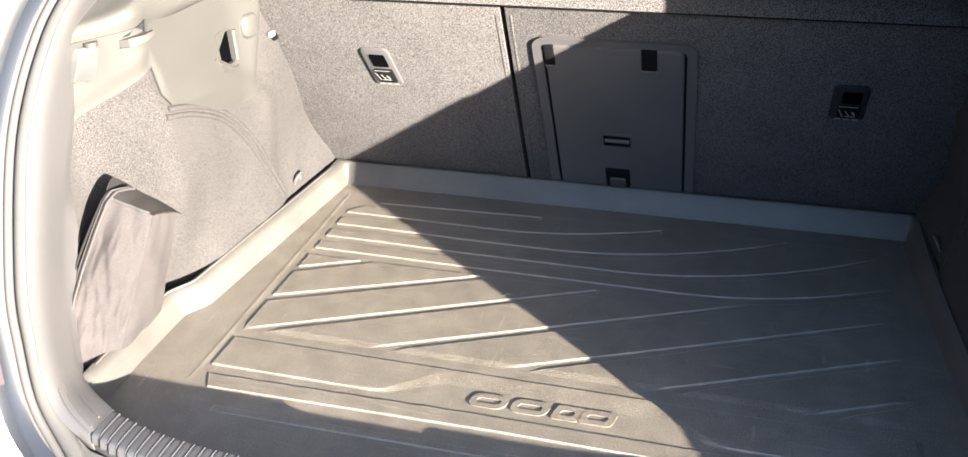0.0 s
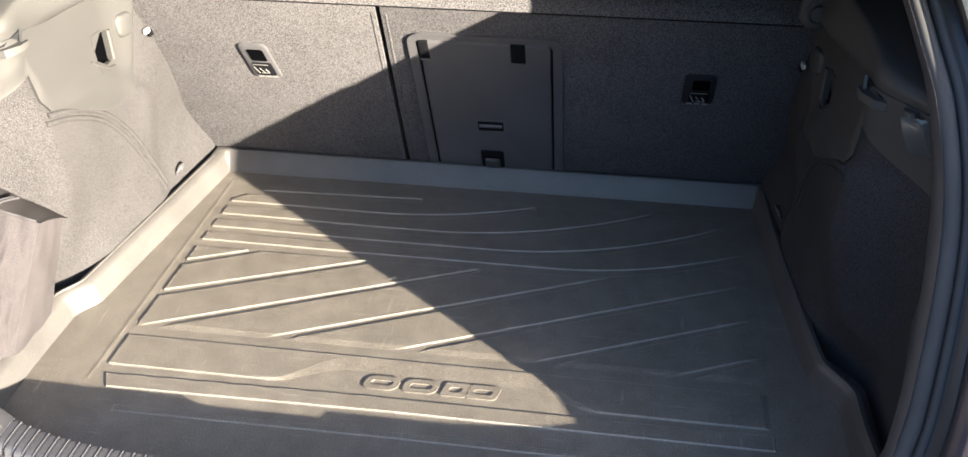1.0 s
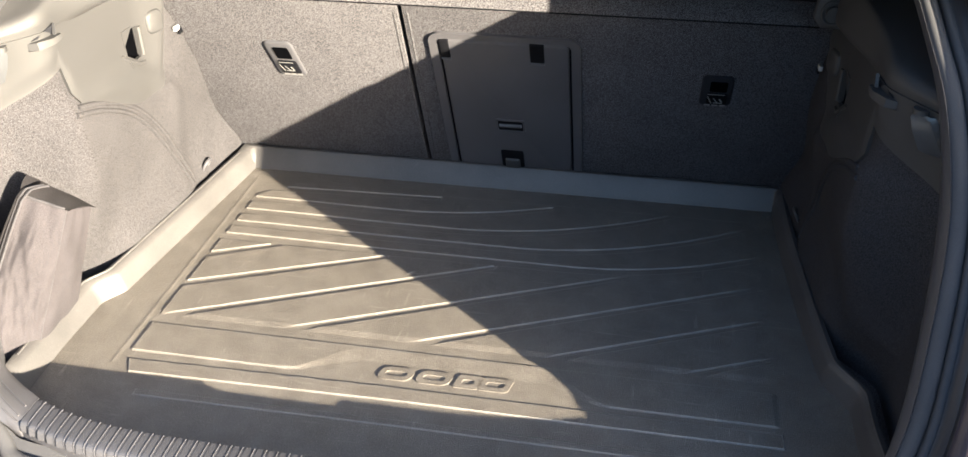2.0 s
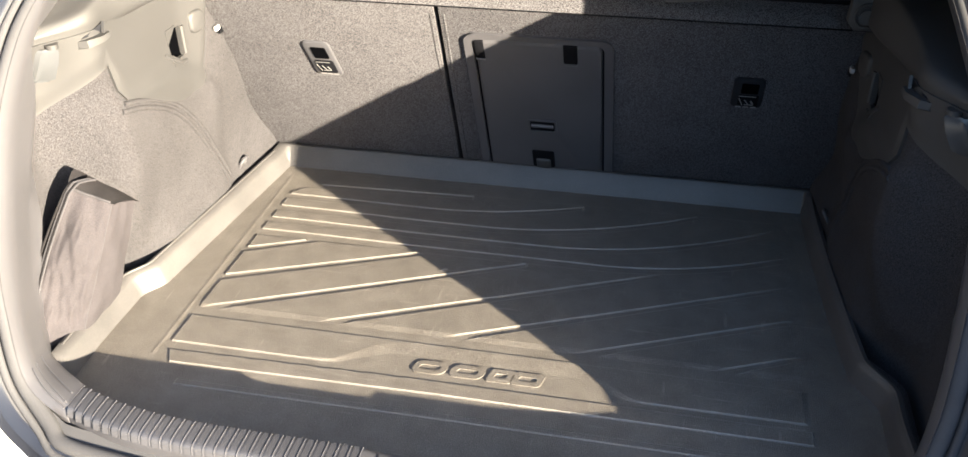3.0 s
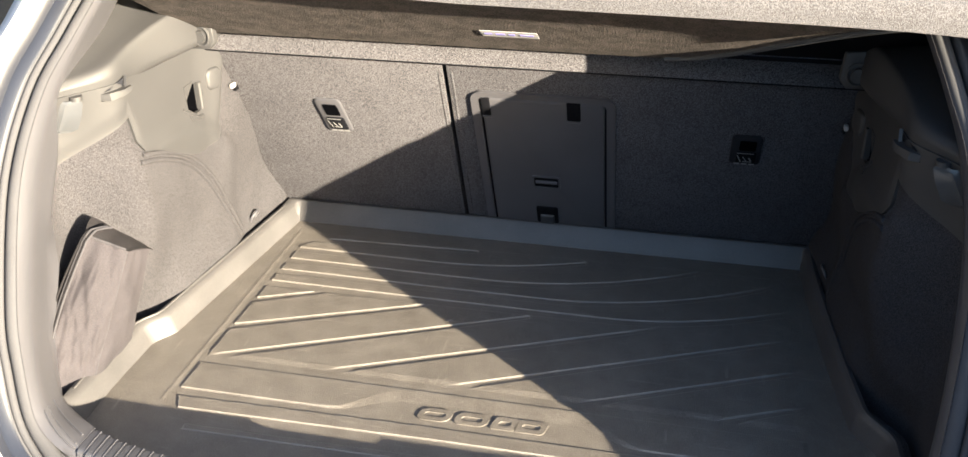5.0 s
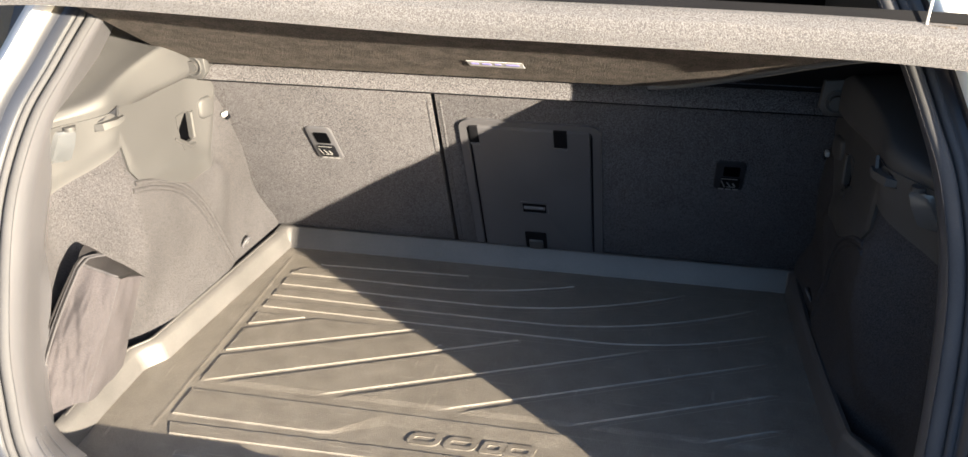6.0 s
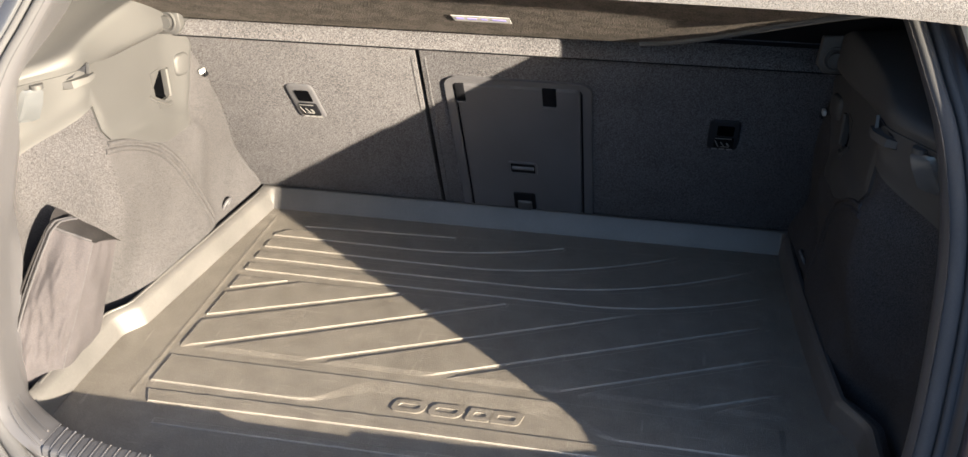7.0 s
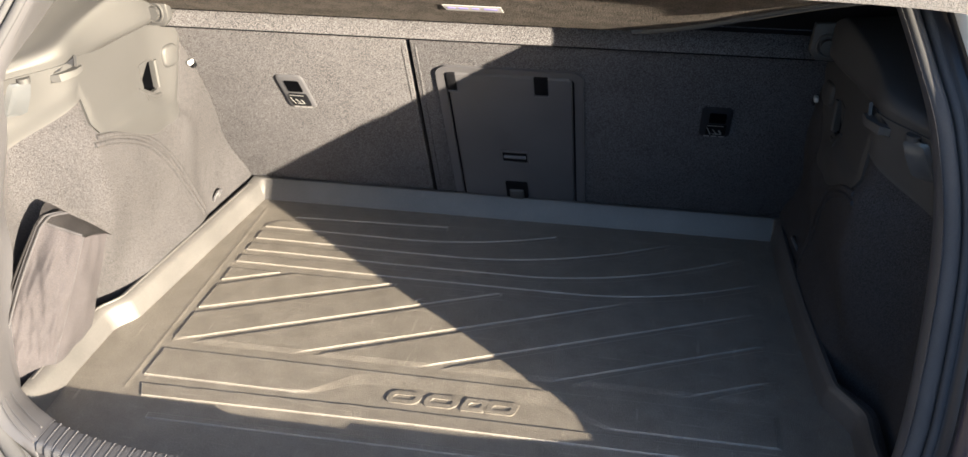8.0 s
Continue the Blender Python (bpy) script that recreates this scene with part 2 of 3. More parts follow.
def loft(rows, closed=False):
    """A skin over rows of points of equal length."""
    bm = bmesh.new()
    g = [[bm.verts.new(p) for p in r] for r in rows]
    for a, b in zip(g, g[1:] + ([g[0]] if closed else [])):
        for i in range(len(a) - 1):
            bm.faces.new((a[i], a[i + 1], b[i + 1], b[i]))
    return bm


def ease(a, b, t):
    t = min(1.0, max(0.0, (t - a) / (b - a)))
    return t * t * (3 - 2 * t)


# ---- ground and car body ----
bm = bmesh.new()
bmesh.ops.create_grid(bm, x_segments=8, y_segments=8, size=400)
bmesh.ops.translate(bm, verts=bm.verts, vec=(0, 0, -0.62))
tagged(part("ground", bm, ASPHALT), "sunlit dark asphalt around the car", "ground", kind="structure")

# Unseen wall, added only to hold back low sky light from behind.
tagged(part("sky_screen_back", shell(lambda u, v: (-14 + 19.2 * u, -4.5, -0.62 + 2.1 * v), 8, 4, (0, -0.3, 0)), GREY_SCREEN), "unseen plain wall added behind the car to block low sky light", "wall", kind="structure")

# Invented dark screen at the left; it dims the boot's right side.
tagged(part("sky_screen_side", shell(lambda u, v: (-3.4, -4.4 + 9.0 * u, -0.62 + 3.2 * v), 8, 4, (-0.3, 0, 0)), DARK_SCREEN), "unseen dark wall added at the left to dim the boot's right side", "wall", kind="structure")

car = empty("car", (0, 0.0, -0.62), "white hatchback with its tailgate open and boot nearly empty", "car")

# Edge of the tailgate opening where trim meets seal, and inner edge of the trim, for the left side.
EDGE = [(-0.47, 0.42, 0.64), (-0.505, 0.36, 0.57), (-0.53, 0.305, 0.51), (-0.55, 0.247, 0.45), (-0.561, 0.18, 0.353), (-0.552, 0.109, 0.218), (-0.54, 0.077, 0.138),
        (-0.517, 0.048, 0.078), (-0.475, 0.027, 0.05), (-0.42, 0.014, 0.044), (-0.2, -0.006, 0.042), (0.0, -0.012, 0.042)]
INNER = [(-0.49, 0.47, 0.62), (-0.53, 0.42, 0.53), (-0.56, 0.375, 0.46), (-0.575, 0.332, 0.398), (-0.577, 0.275, 0.325), (-0.577, 0.215, 0.21), (-0.570, 0.172, 0.105),
         (-0.538, 0.132, 0.060), (-0.492, 0.100, 0.055), (-0.44, 0.078, 0.055), (-0.2, 0.052, 0.055), (0.0, 0.050, 0.055)]
NS = 66
edge, inner = spline(EDGE, NS), spline(INNER, NS)
CENTRE = Vector((0, 0.36, 0.52))


def outward(i):
    t = (edge[min(i + 1, NS)] - edge[max(i - 1, 0)]).normalized()
    o = edge[i] - CENTRE
    o = (o - t * o.dot(t)).normalized()
    n = t.cross(o).normalized()
    return o, (n if n.y < 0 else -n)


def flip(p):
    return Vector((-p[0], p[1], p[2]))


def ring(offsets, bend=lambda p: p, first=0, last=NS):
    """Rows along the opening for a strip with a section of (outwards, to the rear) offsets."""
    rows = []
    for i in range(first, last + 1):
        o, n = outward(i)
        rows.append([bend(edge[i] + a * o + b * n) for a, b in offsets])
    return rows


def sill_point(x, s, lift=0.0):
    """A point of the loading sill: s runs from its inner to its outer edge, over a fold."""
    inside = 0.0500 + 0.034 * (max(0.0, abs(x) - 0.2) / 0.26) ** 3
    over = 0.06 * math.log(1 + math.exp((s - 0.52) / 0.06)) / 0.48
    y = inside - 0.080 * s + 0.036 * over
    dip = 0.0052 * ease(-0.062, -0.046, x) * ease(0.128, 0.112, x)
    z = 0.0553 - 0.0020 * (1 - min(1.0, s / 0.06)) ** 2 - 0.0165 * over + lift - dip
    return Vector((x, y, z))


CORNER = 52
for bend, side in ((lambda p: Vector(p), "left"), (flip, "right")):
    rows = []
    for i in range(0, CORNER + 1):
        o, n = outward(i)
        a, b = inner[i], edge[i]
        k = 1 - 0.75 * ease(CORNER - 6, CORNER, i)
        skirt = a - 0.02 * n + 0.01 * o if a.z > 0.25 else a + Vector((-0.002, 0.004, -0.055))
        rows.append([bend(skirt), bend(a), bend(a.lerp(b, 0.10) + k * (0.004 * n - 0.003 * o)), bend(a.lerp(b, 0.45) + k * (0.007 * n - 0.0075 * o)),
                     bend(a.lerp(b, 0.66) + k * (0.006 * n - 0.011 * o)), bend(a.lerp(b, 0.86) + k * (0.000 * n - 0.0085 * o)), bend(b - 0.005 * n - 0.003 * o), bend(b - 0.012 * n), bend(b - 0.024 * n + 0.006 * o)])
    # The trim flattens towards its joint with the sill.
    joint = [bend(sill_point(-0.4550, q, up)) for q, up in ((0.0, -0.05), (0.0, 0.0008), (0.10, 0.0008), (0.42, 0.0008), (0.52, 0.0006), (0.78, 0.0006), (0.97, 0.0004), (1.0, -0.004), (1.0, -0.016))]
    for i in range(43, CORNER + 1):
        w = ease(42, CORNER, i)
        rows[i] = [p.lerp(q, w) for p, q in zip(rows[i], joint)]
    rows.append([p + Vector((0.0, 0.0, -0.005)) for p in rows[-1]])
    under(part("pillar_trim", loft(rows, False), TRIM, None, "smooth grey plastic pillar trim", 60), car)
    for k in range(3):
        line = []
        for i in range(42, 50):
            f = 2.50 + (0.85 + 0.15 * ease(42, 46, i)) * k
            lo = min(int(f), len(rows[i]) - 2)
            line.append(rows[i][lo].lerp(rows[i][lo + 1], f - lo) + Vector((0, -0.0017, 0.0020)))
        under(part("trim_ridge", tube(line, 0.0013, 6), TRIM), car)
    for at, deep, r in ((0.0055, -0.013, 0.0100), (0.0205, -0.008, 0.0050)):
        pts = [p[0] + ease(44, 54, i) * Vector((0.0, -0.016, -0.010)) for i, p in enumerate(ring([(at, deep)], bend))]
        under(part("weatherstrip", tube(pts, r, 10), SEAL, None, "soft rubber door seal"), car)
    rows = ring([(0.0, -0.016), (0.012, -0.012), (0.022, -0.008), (0.027, -0.004)], bend)
    under(part("body_flange", loft(rows), SEAL, None, "dark rubber-covered flange of the tailgate opening", 50), car)
    w = 0.014 if side == "left" else 0.005
    rows = ring([(0.026, -0.006), (0.030, -0.002), (0.032 + 0.8 * w, 0.000), (0.032 + w, 0.009), (0.036 + w, 0.013)], bend)
    under(part("shaded_flange", loft(rows), SHADED_PAINT, None, "painted body flange beside the seal, its bluish shade put into the colour", 50), car)
    rows = ring([(0.033 + w, 0.006), (0.035 + w, 0.015), (0.041 + w, 0.022), (0.055 + w * 0.6, 0.025), (0.075, 0.018), (0.100, -0.004), (0.122, -0.05), (0.138, -0.15), (0.15, -0.35)], bend)
    under(part("quarter_panel", loft(rows), PAINT, None, "white painted rear quarter", 50), car)


# Tail lights on the quarter panels.
for bend in (lambda p: Vector(p), flip):
    first = next(i for i in range(NS) if edge[i].z < 0.40)
    last = next(i for i in range(NS) if edge[i].z < 0.115)
    rows = ring([(0.037, 0.006), (0.040, 0.021), (0.050, 0.028), (0.11, 0.024), (0.18, 0.008), (0.22, -0.03), (0.23, -0.12)], bend, first, last)
    under(part("tail_light", loft(rows), LENS, None, "smoked dark tail light", 50), car)


def sill_shell(x0, x1, s0, s1, lift, n):
    rows = []
    for i in range(n + 1):
        x = x0 + (x1 - x0) * i / n
        rows.append([sill_point(x, s0, -0.05)] + [sill_point(x, s0 + (s1 - s0) * j / 14, lift - (0.002 if j in (0, 14) else 0)) for j in range(15)] + [sill_point(x, s1, -0.03)])
    return loft(rows)


sill = under(part("sill_plate", sill_shell(-0.4545, 0.4545, 0, 1, 0, 40), SILLGREY, None, "grey plastic loading sill"), car)
for side in (-1, 1):
    for k in range(28):
        x = side * (0.4465 - 0.0143 * k)
        if -0.062 < x < 0.128:
            continue
        rows = [[sill_point(x, s) + Vector((a, -lift * ease(0.42, 0.62, s), lift)) for a, lift in ((-0.0070, -0.0010), (-0.0066, 0.0003), (0.0030, 0.0003), (0.0035, 0.0009), (0.0042, 0.0009), (0.0046, -0.0010), (0.0052, -0.0010))]
                for s in (0.03, 0.10, 0.30, 0.42, 0.47, 0.50, 0.53, 0.60, 0.75, 0.90)]
        part("rib", loft(rows), SILLGREY, sill)
under(part("latch_cover", sill_shell(-0.050, 0.120, 0.02, 1.03, 0.0022, 16), SILLGREY, None, "smooth cover over the tailgate latch"), car)

# Bumper below the sill, and the roof and cabin that close the car.
rows = []
for i in range(41):
    x = -0.62 + 1.24 * i / 40
    k = (x / 0.62) ** 2
    rows.append([Vector((x, y + 0.07 * k, z)) for y, z in ((-0.012, 0.0), (-0.03, 0.01), (-0.06, 0.004), (-0.13, -0.01), (-0.17, -0.05), (-0.18, -0.2), (-0.15, -0.4))])
under(part("bumper", loft(rows), PAINT, None, "white painted rear bumper", 50), car)
for s in (-1, 1):
    # Out of view; fills the upper corner so less sky light gets in.
    under(part("pillar_infill", shell(lambda u, v, s=s: (s * (0.468 - 0.03 * v + 0.25 * u), 0.428 + 0.04 * v + 0.02 * u, 0.62 + 0.32 * v), 6, 6, (0, 0.03, 0)), TRIM, None, "unseen stand-in for the upper pillar, added to keep out sky light"), car)
    under(part("cabin_side", shell(lambda u, v, s=s: (s * (0.71 - 0.10 * v), 0.45 + 1.75 * u, -0.1 + 1.05 * v), 6, 6, (s * 0.03, 0, 0)), LINING, None, "dark cabin side"), car)
under(part("cabin_front", shell(lambda u, v: (-0.7 + 1.4 * u, 2.2, -0.1 + 1.05 * v), 4, 4, (0, 0.03, 0)), BLACK, None, "dark front of the cabin"), car)
gate = under(part("tailgate", shell(lambda u, v: ((-0.60 + 1.20 * u) * (1 - 0.08 * v), 0.40 - 0.68 * v, 0.93 + 0.74 * v + 0.03 * math.sin(math.pi * v)), 12, 12, (0, 0.02, 0.05)), PAINT, None, "white tailgate raised overhead"), car)
part("inner_lining", shell(lambda u, v: ((-0.55 + 1.10 * u) * (1 - 0.08 * v), 0.37 - 0.62 * v, 0.928 + 0.675 * v + 0.028 * math.sin(math.pi * v)), 12, 12, (0, 0.01, 0.012)), LINING, gate, "dark plastic lining of the tailgate")
tagged(part("ceiling", shell(lambda u, v: (-0.7 + 1.4 * u, 0.42 + 1.8 * v, 0.93 - 0.05 * (2 * u - 1) ** 2), 10, 4, (0, 0, 0.04)), LINING), "dark cloth roof lining of the car", "ceiling", kind="structure")
tagged(part("floor", shell(lambda u, v: (-0.64 + 1.28 * u, 0.05 + 0.85 * v, -0.006), 4, 4, (0, 0, -0.03)), CARPET), "carpeted boot floor under the mat", "floor", kind="structure")


# ---- side walls ----
def wall_x(y, z, slot=True):
    """Distance of the side wall from the middle of the boot."""
    low = 0.515 + 0.042 * min(1, max(0, (0.8 - y) / 0.42))
    arch = low + (0.516 - low) * ease(0.02, 0.24, z)
    arch -= 0.010 * ease(0.335, 0.30, z + 1.9 * max(0, y - 0.5) ** 1.5) * ease(0.66, 0.60, y)
    arch -= 0.020 * ease(0.54, 0.66, y) * ease(0.08, 0.28, z)
    pocket = 0.592 - 0.03 * ease(0.36, 0.45, z)
    x = arch + (pocket - arch) * ease(0.372 + 0.020 * ease(0.10, 0.02, z), 0.268 + 0.04 * ease(0.10, 0.02, z), y + 0.10 * (z - 0.3))
    return x + 0.07 * (slot and abs(y - 0.540) < 0.045 and abs(z - 0.335) < 0.040)


def foot(s, y, z):
    """How far the lining's foot swells towards the mat."""
    wave = 0.0016 * noise.noise(Vector((y * 38, 0.0, 5.0 + s)))
    return (0.0155 if s < 0 else 0.018) * ease(0.15, 0.035, z) * ease(0.395, 0.45, y) + wave * ease(0.12, 0.03, z) * ease(0.36, 0.42, y)


def wall_shell(s):
    def f(u, v):
        z = -0.03 + 0.455 * v
        y0 = 0.10 + 0.46 * max(0, z)
        y = y0 + (0.90 - y0) * u
        return (s * (wall_x(y, z) - foot(s, y, z)), y, z)
    return shell(f, 120, 64, (s * 0.02, 0, 0))


def on_wall(s, out=0.0):
    """Maps a plate drawn in (y, z) onto the side wall; its thickness points into the boot."""
    return lambda p: Vector((s * (wall_x(p.x, p.y) - foot(s, p.x, p.y) - out - p.z), p.x, p.y))


for s, name in ((-1, "wall_left"), (1, "wall_right")):
    wall = tagged(part(name, wall_shell(s), SIDE, None, sharp=60), "grey speckled carpet lining over the wheel arch", "wall", kind="structure")
    # Smooth plastic skin over the upper side, with a slot.
    def low(y):
        a = 0.292 + 0.080 * min(1.0, max(0.0, (y - 0.225) / 0.138)) - 0.056 * ease(0.366, 0.378, y)
        return max(a - 0.066 * ease(0.362, 0.54, y), 0.252) + 0.16 * ease(0.568, 0.645, y) ** 1.5
    ys = [0.215 + 0.301 * k / 36 for k in range(37)] + [0.525, 0.534, 0.543, 0.552] + [0.552 + 0.106 * k / 12 for k in range(1, 13)]
    slot_y, slot_z = (0.516, 0.552), (0.314, 0.362)
    def skin(y, z):
        y = max(y, 0.215 + 0.75 * (z - 0.353))
        return Vector((s * (min(wall_x(y, z, False), 0.60) - 0.004 - 0.004 * ease(0.0, 0.03, z - low(y))), y, z))
    bm = bmesh.new()
    cols = []
    for y in ys:
        z0 = low(y)
        z1 = max(slot_z[0], z0 + 0.004)
        z2 = max(slot_z[1], z1 + 0.02)
        zs = [z0 + (z1 - z0) * k / 6 for k in range(7)] + [z1 + (z2 - z1) * k / 4 for k in range(1, 5)] + [z2 + (0.428 - z2) * k / 8 for k in range(1, 9)]
        cols.append([bm.verts.new(skin(y, z)) for z in zs])
    for a, b, ya, yb in zip(cols, cols[1:], ys, ys[1:]):
        for k in range(len(a) - 1):
            if slot_y[0] - 1e-6 <= ya and yb <= slot_y[1] + 1e-6 and 6 <= k < 10:
                continue
            bm.faces.new((a[k], b[k], b[k + 1], a[k + 1]))
    rim = bmesh.ops.extrude_edge_only(bm, edges=[e for e in bm.edges if e.is_boundary])["geom"]
    bmesh.ops.translate(bm, verts=[v for v in rim if isinstance(v, bmesh.types.BMVert)], vec=(s * 0.006, 0, 0))
    cover = part("trim_cover", bm, PLASTIC, wall, "smooth grey plastic cover with a slot", 50)
    c = Vector((0.534, 0.338))
    part("slot", loft([[skin(c.x + k * a, c.y + k * b) + Vector((s * d, 0, 0)) for a, b in rounded(0.036, 0.048, 0.004) + [(0.018, 0.020)]] for d, k in ((0.004, 1.02), (0.03, 0.96), (0.052, 0.85), (0.052, 0.01))]), HOLLOW_SHADE, cover, "hollow of the slot with its shade put into the colour")
    part("slot_rim", tube([skin(0.552, 0.316 + 0.044 * k / 8) + Vector((-s * 0.001, 0.004, 0)) for k in range(9)], 0.004, 10), PLASTIC, cover)
    for tri in ([(0.512, 0.366), (0.541, 0.366), (0.512, 0.342)], [(0.512, 0.310), (0.542, 0.310), (0.512, 0.330)]):
        part("slot_corner", plate(tri, 0.003, lambda p, s=s: skin(p.x, p.y) + Vector((s * (0.002 - p.z), 0, 0))), PLASTIC, cover)
    part("slot_lip", tube([skin(y, z) + Vector((s * 0.0012, 0, 0)) for y, z in ((0.500, 0.333), (0.511, 0.323), (0.538, 0.307), (0.556, 0.304))], 0.0035, 10), PLASTIC, cover)
    part("boss", plate([(0.592 + a, 0.355 + b) for a, b in rounded(0.034, 0.036, 0.012)], 0.007, lambda p, s=s: skin(p.x, p.y) + Vector((-s * (p.z - 0.002), 0, 0)), 0.004), PLASTIC, cover)
    # Embossed seam over the arch.
    seam = spline([(0.374, 0.310, 0), (0.43, 0.292, 0), (0.496, 0.256, 0), (0.552, 0.2, 0), (0.599, 0.132, 0), (0.638, 0.055, 0)], 36)
    for shift in (0.0, -0.0115):
        part("seam", tube([on_wall(s, -0.0010)(p + Vector((-0.75, -0.7, 0)) * -shift) for p in seam], 0.0042, 10), SIDE, wall)
    # Upper ledge of plastic that carries the shelf, and the trim above it.
    rows = []
    for k in range(41):
        y = 0.236 + 0.426 * k / 40
        drop = 0.02 * ease(0.55, 0.66, y)
        a = skin(y, 0.425)
        xb = abs(a.x) + (0.478 - abs(a.x)) * ease(0.36, 0.53, y)
        zf, zu = 0.432 - drop, 0.446 - drop + 0.046 * ease(0.28, 0.50, y)
        row = [(abs(a.x) + 0.004, 0.418), (xb + 0.001, zf), (xb + 0.000, (zf + zu) / 2 - 0.002), (xb + 0.004, zu - 0.004), (xb + 0.012, zu), (xb + 0.030, zu + 0.003), (xb + 0.055, zu + 0.010),
               (xb + 0.085, zu + 0.023), (xb + 0.108, zu + 0.046), (xb + 0.118, zu + 0.09), (xb + 0.112, zu + 0.15), (xb + 0.08, zu + 0.23), (xb + 0.03, zu + 0.3)]
        flat_near = 1 - 0.3 * ease(0.36, 0.26, y)
        row = row[:4] + [(xb + (x - xb) * flat_near, z) for x, z in row[4:]]
        fine = spline([(x, z, 0) for x, z in row], 44)
        rows.append([Vector((s * q.x, max(y, 0.208 + 0.78 * (q.y - 0.353)), q.y)) for q in fine])
    part("upper_trim", loft(rows), PLASTIC, wall, "smooth plastic trim with the shelf ledge", 70)
    # Bag hook, cap, clip and lashing eye.
    rows = []
    for y, top, bottom, out in ((0.327, 0.4185, 0.4075, 0.002), (0.331, 0.4195, 0.4075, 0.011), (0.349, 0.4200, 0.4100, 0.013), (0.365, 0.4205, 0.4125, 0.012), (0.370, 0.4205, 0.4140, 0.002)):
        base = skin(y, 0.41)
        rows.append([Vector((base.x + s * 0.004, y, bottom)), Vector((base.x - s * out, y, bottom + 0.002)), Vector((base.x - s * (out - 0.001), y, top)), Vector((base.x + s * 0.004, y, top))])
    bm = loft(rows)
    bmesh.ops.holes_fill(bm, edges=[e for e in bm.edges if e.is_boundary])
    hook = part("bag_hook", bm, PLASTIC, wall, "small folding bag hook", 30)
    # Dark triangle on the skin, painted for the shade above the hook.
    part("hook_shade", plate([(0.330, 0.4215), (0.370, 0.4205), (0.362, 0.4325)], 0.0016, lambda p, s=s: skin(p.x, p.y) + Vector((-s * (0.0012 + p.z), 0, 0))), COVER, hook, "flat dark plate with the shade of a recess in its colour")
    part("hook_fin", plate([(0.358, 0.421), (0.371, 0.421), (0.363, 0.435)], 0.004, lambda p, s=s: skin(p.x, p.y) + Vector((-s * (0.0030 + p.z), 0, 0))), PLASTIC, hook)
    rows = []
    for z, y0, y1, out in ((0.374, 0.285, 0.300, 0.003), (0.378, 0.283, 0.302, 0.010), (0.400, 0.283, 0.302, 0.013), (0.417, 0.283, 0.301, 0.013), (0.421, 0.285, 0.300, 0.009)):
        xa, xb = abs(skin(y0, z).x), abs(skin(y1, z).x)
        rows.append([Vector((s * (xa + 0.006), y0, z)), Vector((s * (xa - 0.6 * out), y0 + 0.001, z)), Vector((s * (xa - out), y0 + 0.005, z)), Vector((s * (xb - out), y1 - 0.005, z)), Vector((s * (xb - 0.6 * out), y1 - 0.001, z)), Vector((s * (xb + 0.006), y1, z))])
    bm = loft(rows)
    bmesh.ops.holes_fill(bm, edges=[e for e in bm.edges if e.is_boundary])
    cap = part("bracket", bm, CLIPGREY, wall, "pale satin plastic bracket", 35)
    part("screw_cap", tube([(s * (abs(skin(0.298, 0.42).x) - 0.004), 0.298, 0.4200), (s * (abs(skin(0.298, 0.42).x) - 0.004), 0.298, 0.4260)], 0.0085, 16), PLASTIC, cap)
    part("clip", block(0.006, 0.013, 0.008, 0.002, at=(s * 0.492, 0.640, 0.327)), WHITECLIP, wall, "small white trim clip")
    part("clip_gap", block(0.003, 0.018, 0.012, 0.001, at=(s * 0.491, 0.652, 0.321)), BLACK, wall)
    part("lashing_eye", tube([(s * (0.509 - 0.006 * math.sin(a)), 0.682 + 0.012 * math.cos(a), 0.056 + 0.010 * math.sin(a)) for a in [2 * math.pi * k / 20 for k in range(20)]], 0.0026, 8, True), TRIM, wall, "grey lashing eye")

# ---- rear backrests ----
SEAT = Matrix.Translation((0, 0.83, 0)) @ Matrix(((1, 0, 0), (0, -0.482, -0.876), (0, 0.876, -0.482))).to_4x4()


def seat_part(name, bm, mat, parent, label="", sharp=40):
    """A part given in the plane of the backrests: x across, y up the slope, z towards the boot."""
    ob = part(name, bm, mat, None, label, sharp)
    ob.data.transform(SEAT)
    ob.parent = parent
    ob.matrix_parent_inverse = Matrix.Translation(-parent.location)
    return ob


